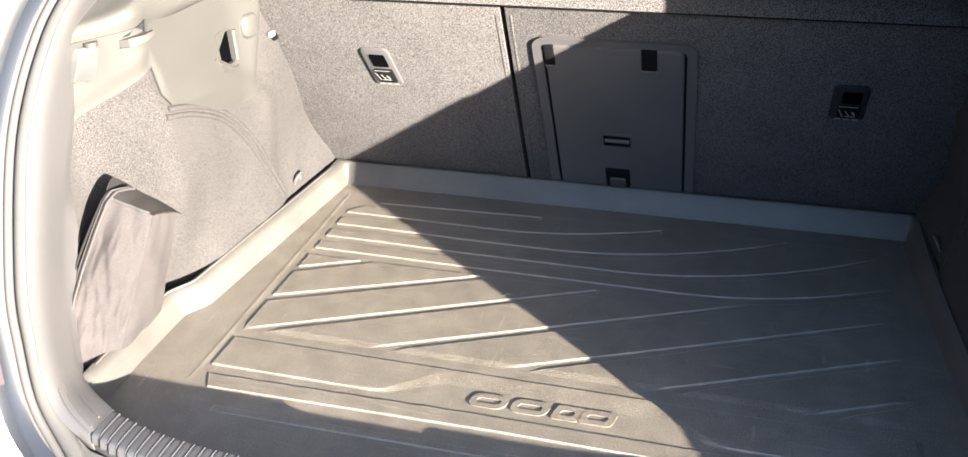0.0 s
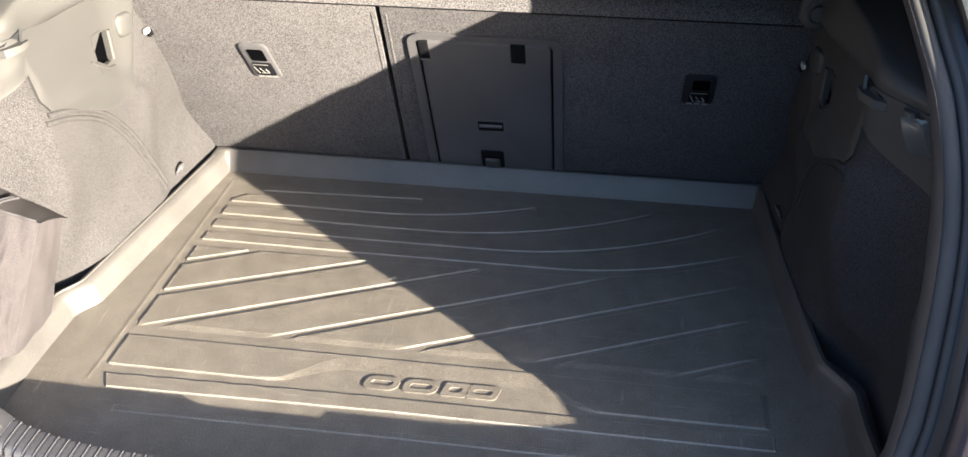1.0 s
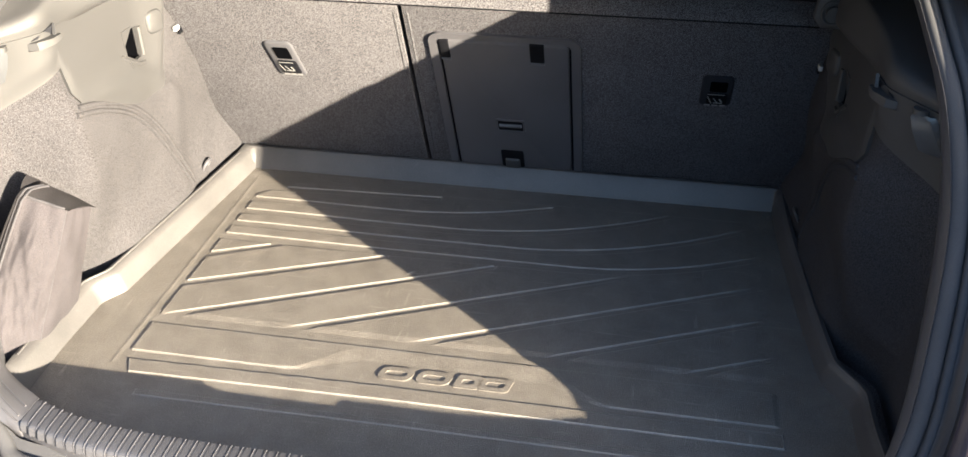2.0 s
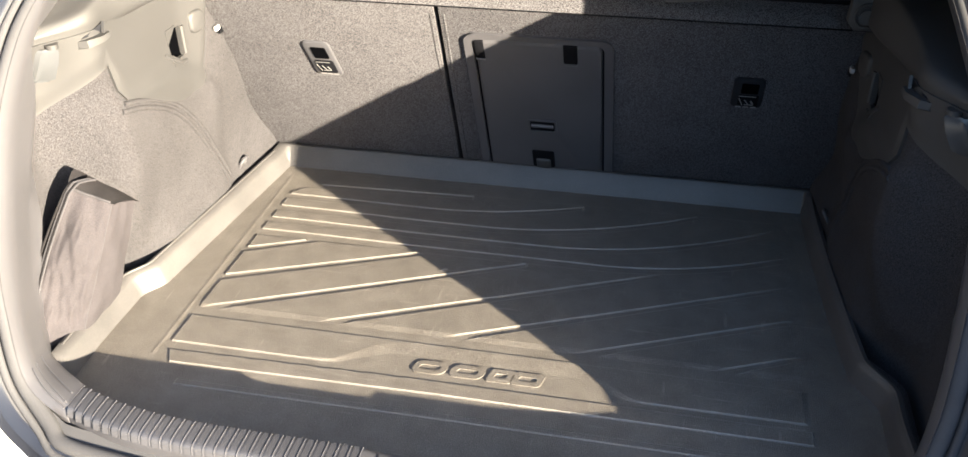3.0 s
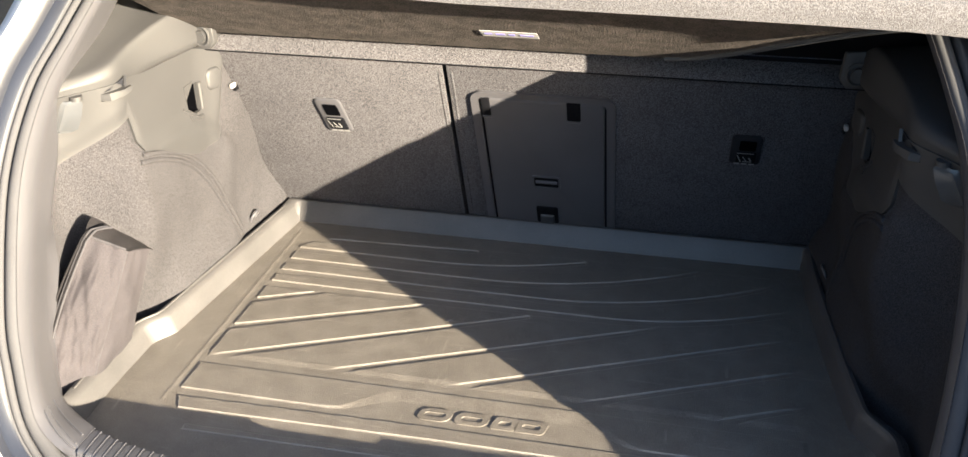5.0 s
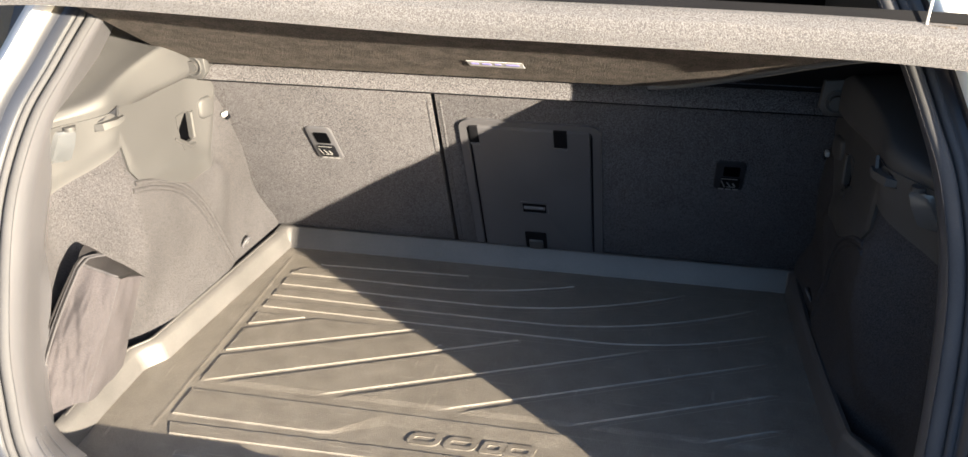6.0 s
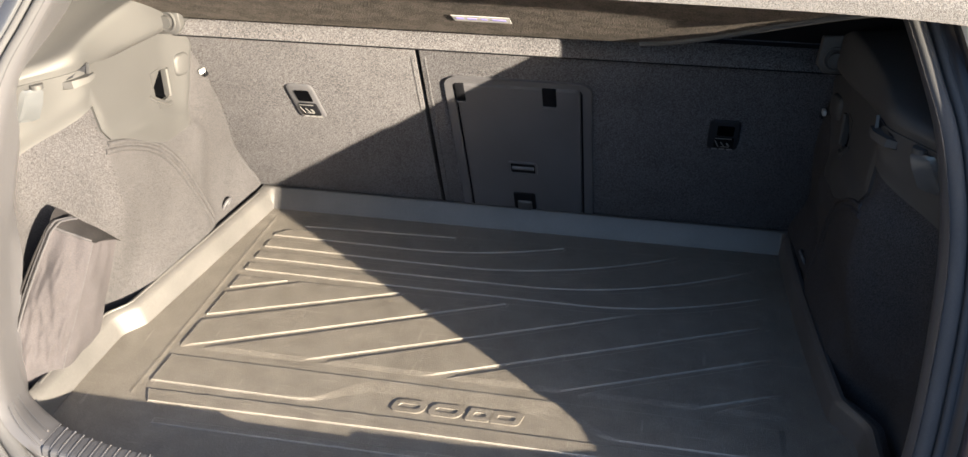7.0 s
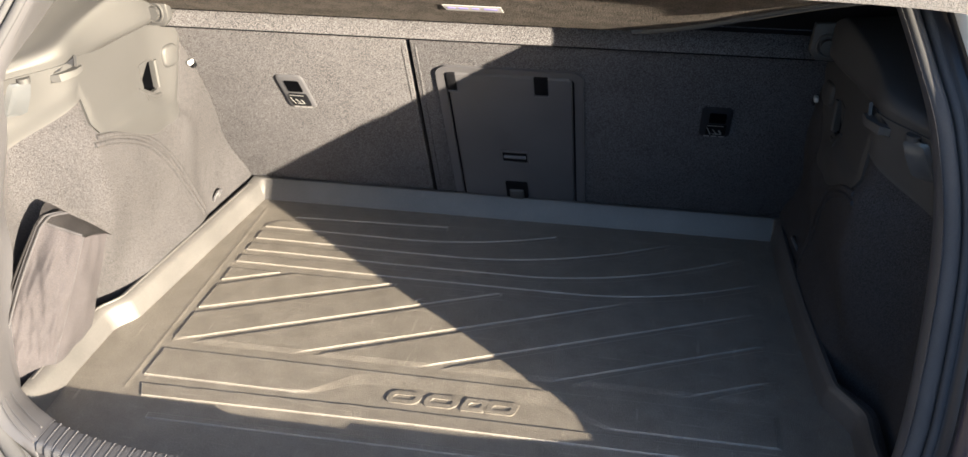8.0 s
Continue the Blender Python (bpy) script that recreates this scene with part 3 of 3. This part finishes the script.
def anchor(parent, x, v, w, h, lean, dark):
    """Child-seat anchor cover with its window and mark."""
    base = seat_part("anchor_cover", plate(rounded(w, h, 0.009), 0.004, lambda p: Vector((x + p.x - lean * p.y, v + p.y, p.z)), 0.002), TRIM if not dark else COVER, parent, "plastic anchor cover")
    # Flat plate, not a cut: the opening's shade is painted.
    seat_part("window", plate(rounded(w * 0.54, h * 0.32, 0.003), 0.0012, lambda p: Vector((x + p.x - lean * (p.y + h * 0.2) + 0.002, v + p.y + h * 0.2, 0.0042 + p.z))), HOLLOW_SHADE, base, "flat near-black plate with the shade of an opening in its colour")
    tag = seat_part("tag", plate(rounded(w * 0.66, h * 0.36, 0.003), 0.0025, lambda p: Vector((x + p.x - lean * (p.y - h * 0.2) + 0.002, v + p.y - h * 0.2, 0.0042 + p.z)), 0.001), BLACK, base, "black tab with a grey mark")
    for dx, dy, ww, hh, sl in ((-0.009, -0.001, 0.0016, 0.017, -0.40), (0.004, -0.008, 0.014, 0.0016, 0.0), (0.000, -0.002, 0.0016, 0.012, -0.6), (0.008, -0.002, 0.0028, 0.0080, -0.5), (0.0, 0.0125, 0.026, 0.0014, 0.0)):
        seat_part("mark", plate(rounded(ww, hh, 0.001, 3), 0.0005, lambda p: Vector((x + dx + p.x + sl * p.y, v - h * 0.2 + dy + p.y, 0.0068 + p.z))), GREYMARK, tag)
    for k in range(3):
        seat_part("print_bar", plate(rounded(0.009, 0.0028, 0.0008, 3), 0.0005, lambda p: Vector((x - 0.011 + 0.0115 * k + p.x + lean * h * 0.43, v - h * 0.44 + p.y, 0.0041 + p.z))), GREYMARK, base)


def cushion(x0, x1, h):
    """A backrest slab with soft edges, its rear face at z = 0; the split between the two leans."""
    bm = block(x1 - x0, h, 0.11, 0.0015, 2, ((x0 + x1) / 2, h / 2 - 0.03, -0.055))
    return split_lean(bm)


def split_lean(bm):
    for v in bm.verts:
        if abs(v.co.x + 0.12) < 0.03:
            v.co.x += 0.036 * (v.co.y - 0.30)
    return bm


def flare(bm):
    """Widens the hatch slightly towards its foot on one side."""
    for v in bm.verts:
        v.co.x -= 0.17 * max(0.0, HX - v.co.x) * max(0.0, HT - v.co.y)
    return bm


left_seat = empty("rear_backrest", (-0.31, 0.83, 0), "narrow upright rear backrest with grey speckled carpet back", "seat", "rear backrests")
right_seat = empty("rear_backrest", (0.19, 0.83, 0), "wide upright rear backrest with a load-through hatch", "seat", "rear backrests")
seat_part("back_panel", cushion(-0.53, -0.1252, 0.50), CARPET, left_seat)
seat_part("back_panel", cushion(-0.1180, 0.53, 0.50), CARPET, right_seat)
seat_part("edge_seam", split_lean(block(0.003, 0.44, 0.0010, 0.0004, 1, (-0.131, 0.215, 0.0002))), CARPET, left_seat)
seat_part("edge_seam", split_lean(block(0.003, 0.44, 0.0010, 0.0004, 1, (-0.110, 0.215, 0.0002))), CARPET, right_seat)
anchor(left_seat, -0.331, 0.3095, 0.047, 0.084, 0.10, False)
anchor(right_seat, 0.357, 0.298, 0.047, 0.072, 0.0, True)
# Load-through hatch: frame, door, hinges, grip and latch.
HX, HT = 0.035, 0.398
frame_out = [(x + HX, y + HT - 0.21) for x, y in rounded(0.232, 0.42, 0.020)]
frame_in = [(x + HX, y + HT - 0.218) for x, y in rounded(0.204, 0.412, 0.012)]
hatch = seat_part("hatch_frame", flare(plate(frame_out, 0.0045, None, hole=frame_in)), HATCH, right_seat, "plastic frame of the hatch", 50)
seat_part("hatch_gap", flare(plate([(x + HX, y + HT - 0.218) for x, y in rounded(0.2035, 0.411, 0.012)], 0.0006)), BLACK, hatch, "dark gap round the door")
door = seat_part("hatch_door", flare(plate([(x + HX, y + HT - 0.2195) for x, y in rounded(0.1965, 0.410, 0.010)], 0.005, None, 0.0025)), HATCH, right_seat, "dark grey plastic hatch door")
for x, w in ((-0.0575, 0.015), (0.085, 0.022)):
    hinge = seat_part("hinge", plate([(a + x, b + 0.364) for a, b in rounded(w, 0.042, 0.003)], 0.0066, None, 0.001), BLACK, hatch, "black hinge pocket")
    seat_part("hinge_lip", tube([(x - w / 2, 0.342, 0.006), (x + w / 2, 0.342, 0.006)], 0.0022, 8), HATCH, hinge)
grip = seat_part("grip", plate([(a + 0.031, b + 0.171) for a, b in rounded(0.050, 0.036, 0.004)], 0.0026, lambda p: Vector((p.x, p.y, p.z + 0.0050)), hole=[(a + 0.031, b + 0.172) for a, b in rounded(0.043, 0.028, 0.003)]), HATCH, door, "raised rim of the grip")
# Black plate inside the rim; it paints the grip's shaded depth.
seat_part("grip_shade", plate([(a + 0.031, b + 0.172) for a, b in rounded(0.044, 0.029, 0.003)], 0.0008, lambda p: Vector((p.x, p.y, p.z + 0.0050))), BLACK, grip, "flat dark plate with the shade of a recess in its colour")
seat_part("finger_bar", tube([(0.012, 0.173, 0.0066), (0.050, 0.173, 0.0066)], 0.0034, 10), HATCH, grip)
latch = seat_part("latch", plate([(a + 0.028, b + 0.070) for a, b in rounded(0.040, 0.050, 0.004)], 0.0028, lambda p: Vector((p.x, p.y, p.z + 0.0050)), 0.001), BLACK, door, "latch pocket")
seat_part("latch_button", plate([(a + 0.028, b + 0.060) for a, b in rounded(0.026, 0.026, 0.003)], 0.004, lambda p: Vector((p.x, p.y, p.z + 0.0078)), 0.002), PLASTIC, latch, "grey latch button")

# ---- boot mat ----
def groove(X, Y, far, width, x0, x1, taper=0.0, lead=0.0):
    """Depth mask of a groove below the edge y = far(x) from x0 to x1; width runs along y and shrinks by taper; its near edge starts lead after x0."""
    t = np.clip((X - x0) / (x1 - x0), 0, 1)
    w = width * (1 - taper * t) * np.clip((X - x0) / lead, 0, 1) if lead else width * (1 - taper * t)
    d = far(X) - Y
    inside = np.clip((X - x0) / 0.004 + 0.5, 0, 1) * np.clip((x1 - X) / (0.004 + 0.05 * (x1 > 0.2)) + 0.5, 0, 1)
    return np.clip(d / 0.0011 + 0.5, 0, 1) * np.clip((w - d) / 0.0011 + 0.5, 0, 1) * inside


def relief(X, Y):
    """Height of the moulded pattern above the mat's floor."""
    soft = lambda d: np.clip(d / 0.0012 + 0.5, 0, 1)
    pos = lambda a: np.maximum(a, 0)
    left = -0.4325 + 0.0235 * (Y - 0.245)
    field = soft(X - left) * np.clip((0.452 - X) / 0.03 + 0.5, 0, 1) * soft(0.735 - Y) * soft((X + 0.400) * 0.79 - (Y - 0.703)) * soft(0.445 - X + 0.6 * (0.73 - Y))
    cut = np.zeros_like(X)
    # Long grooves that sweep up at their right end.
    for far, wide, x1 in ((lambda x: 0.5560 - 0.0025 * ease_np(-0.4, -0.1, x) + 0.85 * pos(x - 0.150) ** 2, 0.0215, 0.440), (lambda x: 0.596 - 0.004 * ease_np(-0.4, -0.1, x) + 0.80 * pos(x - 0.050) ** 2, 0.0180, 0.415),
                          (lambda x: 0.6365 - 0.004 * ease_np(-0.4, -0.1, x) + 0.75 * pos(x + 0.060) ** 2, 0.0190, 0.305), (lambda x: 0.678 - 0.0025 * ease_np(-0.4, -0.1, x) + 0.74 * pos(x + 0.160) ** 2, 0.0175, 0.110),
                          (lambda x: 0.720 + 0.036 * (x + 0.376), 0.0170, -0.09)):
        cut = np.maximum(cut, groove(X, Y, far, wide, -0.47, x1, 0.35))
    # Slanted grooves: two short ones, then a regular row.
    for x0, y0, slope, wide, x1 in ((-0.44, 0.4915, 0.425, 0.0155, -0.318), (-0.44, 0.4105, 0.413, 0.0150, -0.135)):
        cut = np.maximum(cut, groove(X, Y, lambda x: y0 + slope * (x - x0), wide, x0, x1, 0.3))
    for k in range(5):
        x0 = -0.4365 + 0.1915 * k
        cut = np.maximum(cut, groove(X, Y, lambda x: 0.3255 + 0.442 * (x - x0), 0.0135, x0, min(x0 + 0.478, 0.455), 0.3, 0.035))
    upper = np.clip((Y - 0.333) / 0.011 + 0.5, 0, 1)
    bump = np.clip(1 - np.abs((X - 0.02) / 0.225), 0, 1)
    rise = np.clip(bump * 2.2, 0, 1)
    near = 0.2455 + 0.046 * rise * rise * (3 - 2 * rise)
    band = soft(0.3075 - Y) * np.clip((Y - near) / (0.0014 + 0.022 * np.clip(bump * 3, 0, 1)) + 0.5, 0, 1)
    lean = 0.007 * np.clip((X + 0.43) / 0.4, 0, 1)
    bar = soft(0.2265 + lean - Y) * soft(Y - 0.2015 - lean) * soft((X + 0.426) + 0.5 * (Y - 0.227)) * soft(0.46 - X)
    bar2 = soft(0.171 + 0.6 * lean - Y) * soft(Y - 0.160 - 0.6 * lean) * soft(X + 0.385) * soft(0.42 - X)
    main = np.maximum(upper * field * (1 - cut), band * soft(X + 0.432) * np.clip((0.455 - X) / 0.008 + 0.5, 0, 1))
    tick = np.exp(-(((X + 0.086) * 0.55 + (Y - 0.494) * -0.83) / 0.0018) ** 2 - (((X + 0.086) * 0.83 + (Y - 0.494) * 0.55) / 0.006) ** 2)
    border = np.exp(-((X + 0.446) / 0.0030) ** 2) * soft(Y - 0.215) * soft(0.745 - Y)
    return 0.0005 * border + 0.0018 * tick + 0.0017 * np.maximum(main, bar) + 0.0012 * bar2


def ease_np(a, b, x):
    t = np.clip((x - a) / (b - a), 0, 1)
    return t * t * (3 - 2 * t)


def rim_side(y):
    """Half widths of the mat floor on its left and right."""
    jog, soft_jog = ease(0.380, 0.332, y), ease(0.350, 0.285, y)
    front = ease(0.25, 0.10, y)
    return (0.464 + 0.045 * (0.779 - y) / 0.41 * (1 - jog) + jog * 0.067 - 0.006 * front,
            0.484 + 0.024 * (max(0.0, 0.779 - max(y, 0.33)) / 0.36) ** 1.6 + soft_jog * 0.030 + 0.01 * front)


# Section of the side rims: an inner face and a flatter top band.
STEP, OUT, UP = (0, 0.2, 0.85, 0.97, 1.0), (0, 0.15, 0.42, 0.52, 1.0), (0, 0.28, 0.68, 0.78, 1.0)


def mat_sheet():
    yi = np.linspace(0.046, 0.779, 800)
    ty = [0.02, 0.2, 0.85, 0.97, 1.0]
    ny = len(yi) + len(ty) + 2
    nx_in = 880
    tx = [1.0, 0.97, 0.85, 0.2, 0.02]
    rows = []
    for j in range(ny):
        t = 0 if j < len(yi) else (ty[j - len(yi)] if j < len(yi) + len(ty) else 1.0)
        skirt_y = j >= len(yi) + len(ty)
        y0 = yi[min(j, len(yi) - 1)]
        wl, wr = rim_side(y0)
        fall = ease(0.088, 0.17, y0)
        row = []
        rise = lambda q: 0.036 * (min(1.0, q * 1.08) ** 0.9)
        lean = 0.022
        for m in range(nx_in + 2 * (len(tx) + 2)):
            i = m - len(tx) - 2
            if i < 0:
                q, x, sx = (tx[i + len(tx)], -wl, -1) if i >= -len(tx) else (1.0, -wl, -1)
            elif i >= nx_in:
                q, x, sx = (tx[::-1][i - nx_in], wr, 1) if i - nx_in < len(tx) else (1.0, wr, 1)
            else:
                q, x, sx = 0.0, -wl + (wl + wr) * i / (nx_in - 1), 0
            out_x = i < -len(tx) or i - nx_in >= len(tx)
            ex = 0.006 if out_x else 0.0
            ey = 0.006 if skirt_y else 0.0
            z = rise(max(np.interp(q, STEP, UP) * (0.35 + 0.65 * fall), t))
            if i in (-len(tx) - 2, nx_in + len(tx) + 1) or j == ny - 1:
                z = -0.004
            row.append((x + sx * (lean * (1.0 if sx < 0 else 0.57) * np.interp(q, STEP, OUT) + ex), y0 + 0.021 * t + ey, z))
        rows.append(row)
    P = np.array(rows)
    floor_mask = np.zeros(P.shape[:2], bool)
    floor_mask[:len(yi), len(tx) + 2:len(tx) + 2 + nx_in] = True
    Z = relief(P[..., 0], P[..., 1])
    P[..., 2] += np.where(floor_mask, Z, 0)
    h, w = P.shape[:2]
    idx = np.arange(h * w).reshape(h, w)
    faces = np.stack([idx[:-1, :-1], idx[:-1, 1:], idx[1:, 1:], idx[1:, :-1]], -1).reshape(-1, 4)
    me = bpy.data.meshes.new("sheet")
    me.from_pydata(P.reshape(-1, 3).tolist(), [], faces.tolist())
    me.materials.append(MOULDED)
    me.materials.append(RIM)
    on_floor = floor_mask[:-1, :-1] & floor_mask[1:, 1:]
    me.polygons.foreach_set("material_index", np.where(on_floor, 0, 1).reshape(-1).astype(np.int32))
    me.shade_smooth()
    me.set_sharp_from_angle(angle=radians(38))
    return me


boot_mat = empty("boot_mat", (0, 0.43, 0), "dark grey moulded rubber boot mat with raised ribs and rim", "boot mat")
under(new("sheet", mat_sheet()), boot_mat)
for s, k in ((-1, 0), (1, 1)):
    line = [(s * (rim_side(0.17 + 0.60 * t / 60)[k] + (0.0225, 0.0130)[k]), 0.17 + 0.60 * t / 60, 0.0362) for t in range(61)]
    under(part("rim_bead", tube(line, 0.0016, 6), RIM, None, "thin rounded bead on the rim"), boot_mat)
# Four raised plain blocks that stand for the moulded mark.
for k, (w, r) in enumerate(((0.047, 0.011), (0.047, 0.011), (0.034, 0.004), (0.042, 0.006))):
    x = (-0.048, 0.005, 0.052, 0.089)[k]
    o = rounded(w, 0.026, r, 6, 0.25)
    h = rounded(w - 0.017, 0.0095, min(r, 0.004), 6, 0.25)
    under(part("raised_shape", plate(o, 0.0014, lambda p, x=x: Vector((x + p.x, 0.2605 + p.y + 0.004 * x, 0.0002 + p.z)), hole=h), RUBBER, None, "raised plain moulded block", 50), boot_mat)

# ---- storage bag ----
bag = empty("storage_bag", (-0.55, 0.22, 0.0), "dark grey cloth pouch leaning in the side pocket", "bag")


BAG = {(0, 0, 0): (-0.592, 0.142, -0.005), (1, 0, 0): (-0.551, 0.195, -0.005), (1, 1, 0): (-0.552, 0.298, -0.005), (0, 1, 0): (-0.583, 0.262, -0.005),
       (0, 0, 1): (-0.546, 0.264, 0.232), (1, 0, 1): (-0.496, 0.279, 0.205), (1, 1, 1): (-0.497, 0.331, 0.180), (0, 1, 1): (-0.547, 0.288, 0.246)}


def bag_point(a, b, c):
    """Maps the unit cube to the slumped pouch: a across, b to the back, c up."""
    p = Vector()
    for (i, j, k), q in BAG.items():
        p += Vector(q) * ((a if i else 1 - a) * (b if j else 1 - b) * (c if k else 1 - c))
    n = noise.noise(Vector((a * 3, b * 3 + 7, c * 5)))
    p += (1 - a) * (1 - b) * math.sin(math.pi * c) * Vector((-0.014, -0.006, 0.0))
    fold = (1.5 * noise.noise(Vector((a * 3, c * 5, 1))) + 0.45 * noise.noise(Vector((a * 11 + 3 * c, c * 13, 4))) - 0.8 * abs(noise.noise(Vector((a * 5 + 2 * c, c * 6 - a, 9))))) * math.sin(math.pi * c) * 0.0055
    push = 0.012 * math.sin(math.pi * min(1, max(0, a))) * math.sin(math.pi * c) * (1 - b)
    return p + Vector((0.45, -0.85, 0.2)) * (push + fold * (1 - b) + 0.004 * n * (1 - b)) + Vector((0.9, 0.1, 0.3)) * (0.006 * a * math.sin(math.pi * b) * math.sin(math.pi * c) + 0.002 * n * a)


def cube_skin(f, n):
    bm = bmesh.new()
    seen = {}

    def vert(i, j, k):
        if (i, j, k) not in seen:
            seen[i, j, k] = bm.verts.new(f(i / n, j / n, k / n))
        return seen[i, j, k]

    for axis in range(3):
        for side in (0, n):
            for i in range(n):
                for j in range(n):
                    q = []
                    for di, dj in ((0, 0), (1, 0), (1, 1), (0, 1)):
                        c = [i + di, j + dj]
                        c.insert(axis, side)
                        q.append(vert(*c))
                    bm.faces.new(q)
    return bm


under(part("body", cube_skin(bag_point, 56), CLOTH, None, sharp=50), bag)
rows = []
for i in range(15):
    a = -0.02 + 1.10 * i / 14
    rows.append([bag_point(a, b, 1.0) + Vector((0.001, -0.001, 0.003 + 0.004 * math.sin(math.pi * b) + 0.001 * math.sin(11 * a))) for b in (-0.06, 0.0, 0.25, 0.5, 0.75, 1.0, 1.05)])
under(part("flap", loft(rows), FLAP, None, "darker folded top flap with a bound edge", 60), bag)
for shift, lift, cloth in ((-0.001, 0.000, FLAP), (0.0035, 0.0015, BINDING), (0.0075, 0.000, FLAP), (0.011, 0.001, BINDING)):
    cord = [bag_point(0, 0, c) + Vector((-0.002 + shift * 0.85, -0.001 - shift * 0.3, 0.0015 + 0.006 * math.sin(math.pi * c) * (shift < 0.003))) for c in [0.28 + 0.70 * k / 24 for k in range(25)]]
    top = bag_point(0, 0, 1.0) + Vector((0.002 + shift, -0.001, 0.0065 + lift))
    cord += [top + Vector((0.010 * k, 0.006 * k, 0.004 * k - 0.0012 * k * k)) for k in (0.3, 0.9, 1.6, 2.3)]
    under(part("piping", tube(spline(cord, 60), 0.0015, 6), cloth, None, "bound edge piping"), bag)
under(part("seam", tube([bag_point(1, 0, k / 24) + Vector((-0.0004, 0.0003, 0)) for k in range(25)], 0.0007, 6), BINDING, None, "stitched edge seam"), bag)
under(part("seam", tube([bag_point(k / 16, -0.05, 1.0) + Vector((0, -0.001, 0.003)) for k in range(17)], 0.0018, 6), BINDING, None), bag)

# ---- parcel shelf ----
shelf = empty("parcel_shelf", (0, 0.55, 0.44), "grey felt parcel shelf tilted up at its rear edge", "parcel shelf")
TILT = 0.565


def shelf_point(x, y, up=0.0):
    return Vector((x, y, 0.445 + (TILT - 0.05 * x) * (0.55 - y) + up))


def shelf_board(u, v):
    x = -0.50 + 1.03 * u
    cut = 0.23 * ease(0.20, 0.52, x) ** 1.1
    y = 0.25 + (0.55 - cut - 0.25) * v
    return shelf_point(x, y)


under(part("board", shell(shelf_board, 60, 24, (0, 0.006, 0.012)), BOARD, None, "brown pressed-fibre underside", 60), shelf)
rim_pts = [shelf_board(u / 60, 1.0) + Vector((0, 0, -0.001)) for u in range(42, 61)]
# Uncut black sheet, added so that no light falls past the cut board.
under(part("light_stop", shell(lambda u, v: shelf_point(-0.54 + 1.10 * u, 0.262 + 0.32 * v, 0.020), 20, 10, (0, 0.004, 0.010)), BLACK, None, "black panel added above the shelf board to stop light"), shelf)
under(part("rim", tube(rim_pts, 0.0042, 8), CLIPGREY, None, "pale bound rim"), shelf)


def flange(u, v):
    x = -0.565 + 1.15 * u
    k = v * 3
    y, z = (0.244 + 0.004 * (1 - min(1, k)), 0.583 + 0.030 * min(1, k / 2)) if k <= 2 else (0.244 + 0.012 * (k - 2), 0.613 + 0.010 * (k - 2))
    return Vector((x, y, z + 0.004 - (0.036 if x < 0 else 0.010) * x - 0.010 * (abs(x) / 0.58) ** 8))


under(part("rear_edge", shell(flange, 60, 12, (0, 0.012, 0.002)), FELT, None, "pale felt-covered rear edge", 60), shelf)
# Front rail over the top of the backrests with its pivot bracket.
def rail(u, v):
    x = -0.50 + 1.02 * u
    return Vector((x, 0.5838 + 0.023 * v - 0.003 * math.sin(math.pi * v), 0.406 + 0.027 * v))


under(part("front_rail", shell(rail, 40, 8, (0, 0.04, 0.01)), CARPET, None, "grey felt front rail", 60), shelf)
for v, r, out in ((-0.02, 0.0011, 0.0005), (1.04, 0.0042, -0.001)):
    under(part("rail_seam", tube([rail(k / 40, v) + Vector((0, -out, 0)) for k in range(41)], r, 6), BLACK, None, "dark joint along the rail"), shelf)
for s in (-1, 1):
    outline = [(0.512, 0.480), (0.455, 0.474), (0.452, 0.436), (0.462, 0.424), (0.490, 0.424), (0.504, 0.434), (0.511, 0.452)]
    pivot = under(part("pivot", plate([(s * x, z) for x, z in outline], 0.012, lambda p: Vector((p.x, 0.540 - p.z, p.y)), 0.002), PLASTIC, None, "plastic pivot bracket"), shelf)
    part("pin", tube([(s * 0.474, 0.530, 0.4445), (s * 0.474, 0.521, 0.4445)], 0.0095, 18), PLASTIC, pivot)
    part("pin_ring", tube([(s * 0.474 + 0.0135 * math.cos(a), 0.5275, 0.4445 + 0.0150 * math.sin(a)) for a in [2 * math.pi * k / 24 for k in range(24)]], 0.0020, 8, True), PLASTIC, pivot)
tag = part("label", plate([(-0.022, 0.452), (0.055, 0.452), (0.055, 0.478), (-0.022, 0.478)], 0.0006, lambda p: shelf_point(p.x, p.y, -0.0016 + p.z)), PAPER, None, "white paper label with unreadable print")
under(tag, shelf)
for x, w in ((-0.012, 0.010), (0.004, 0.012), (0.020, 0.008), (0.040, 0.018)):
    part("print_bar", plate([(x - w / 2, 0.461), (x + w / 2, 0.461), (x + w / 2, 0.468), (x - w / 2, 0.468)], 0.0004, lambda p: shelf_point(p.x, p.y, -0.0021 + p.z)), INK, tag)
under(part("cord", tube([(0.50, 0.258, 0.598), (0.505, 0.258, 0.72), (0.51, 0.25, 1.03)], 0.0015, 6), PAPER, None, "thin lifting cord"), shelf)
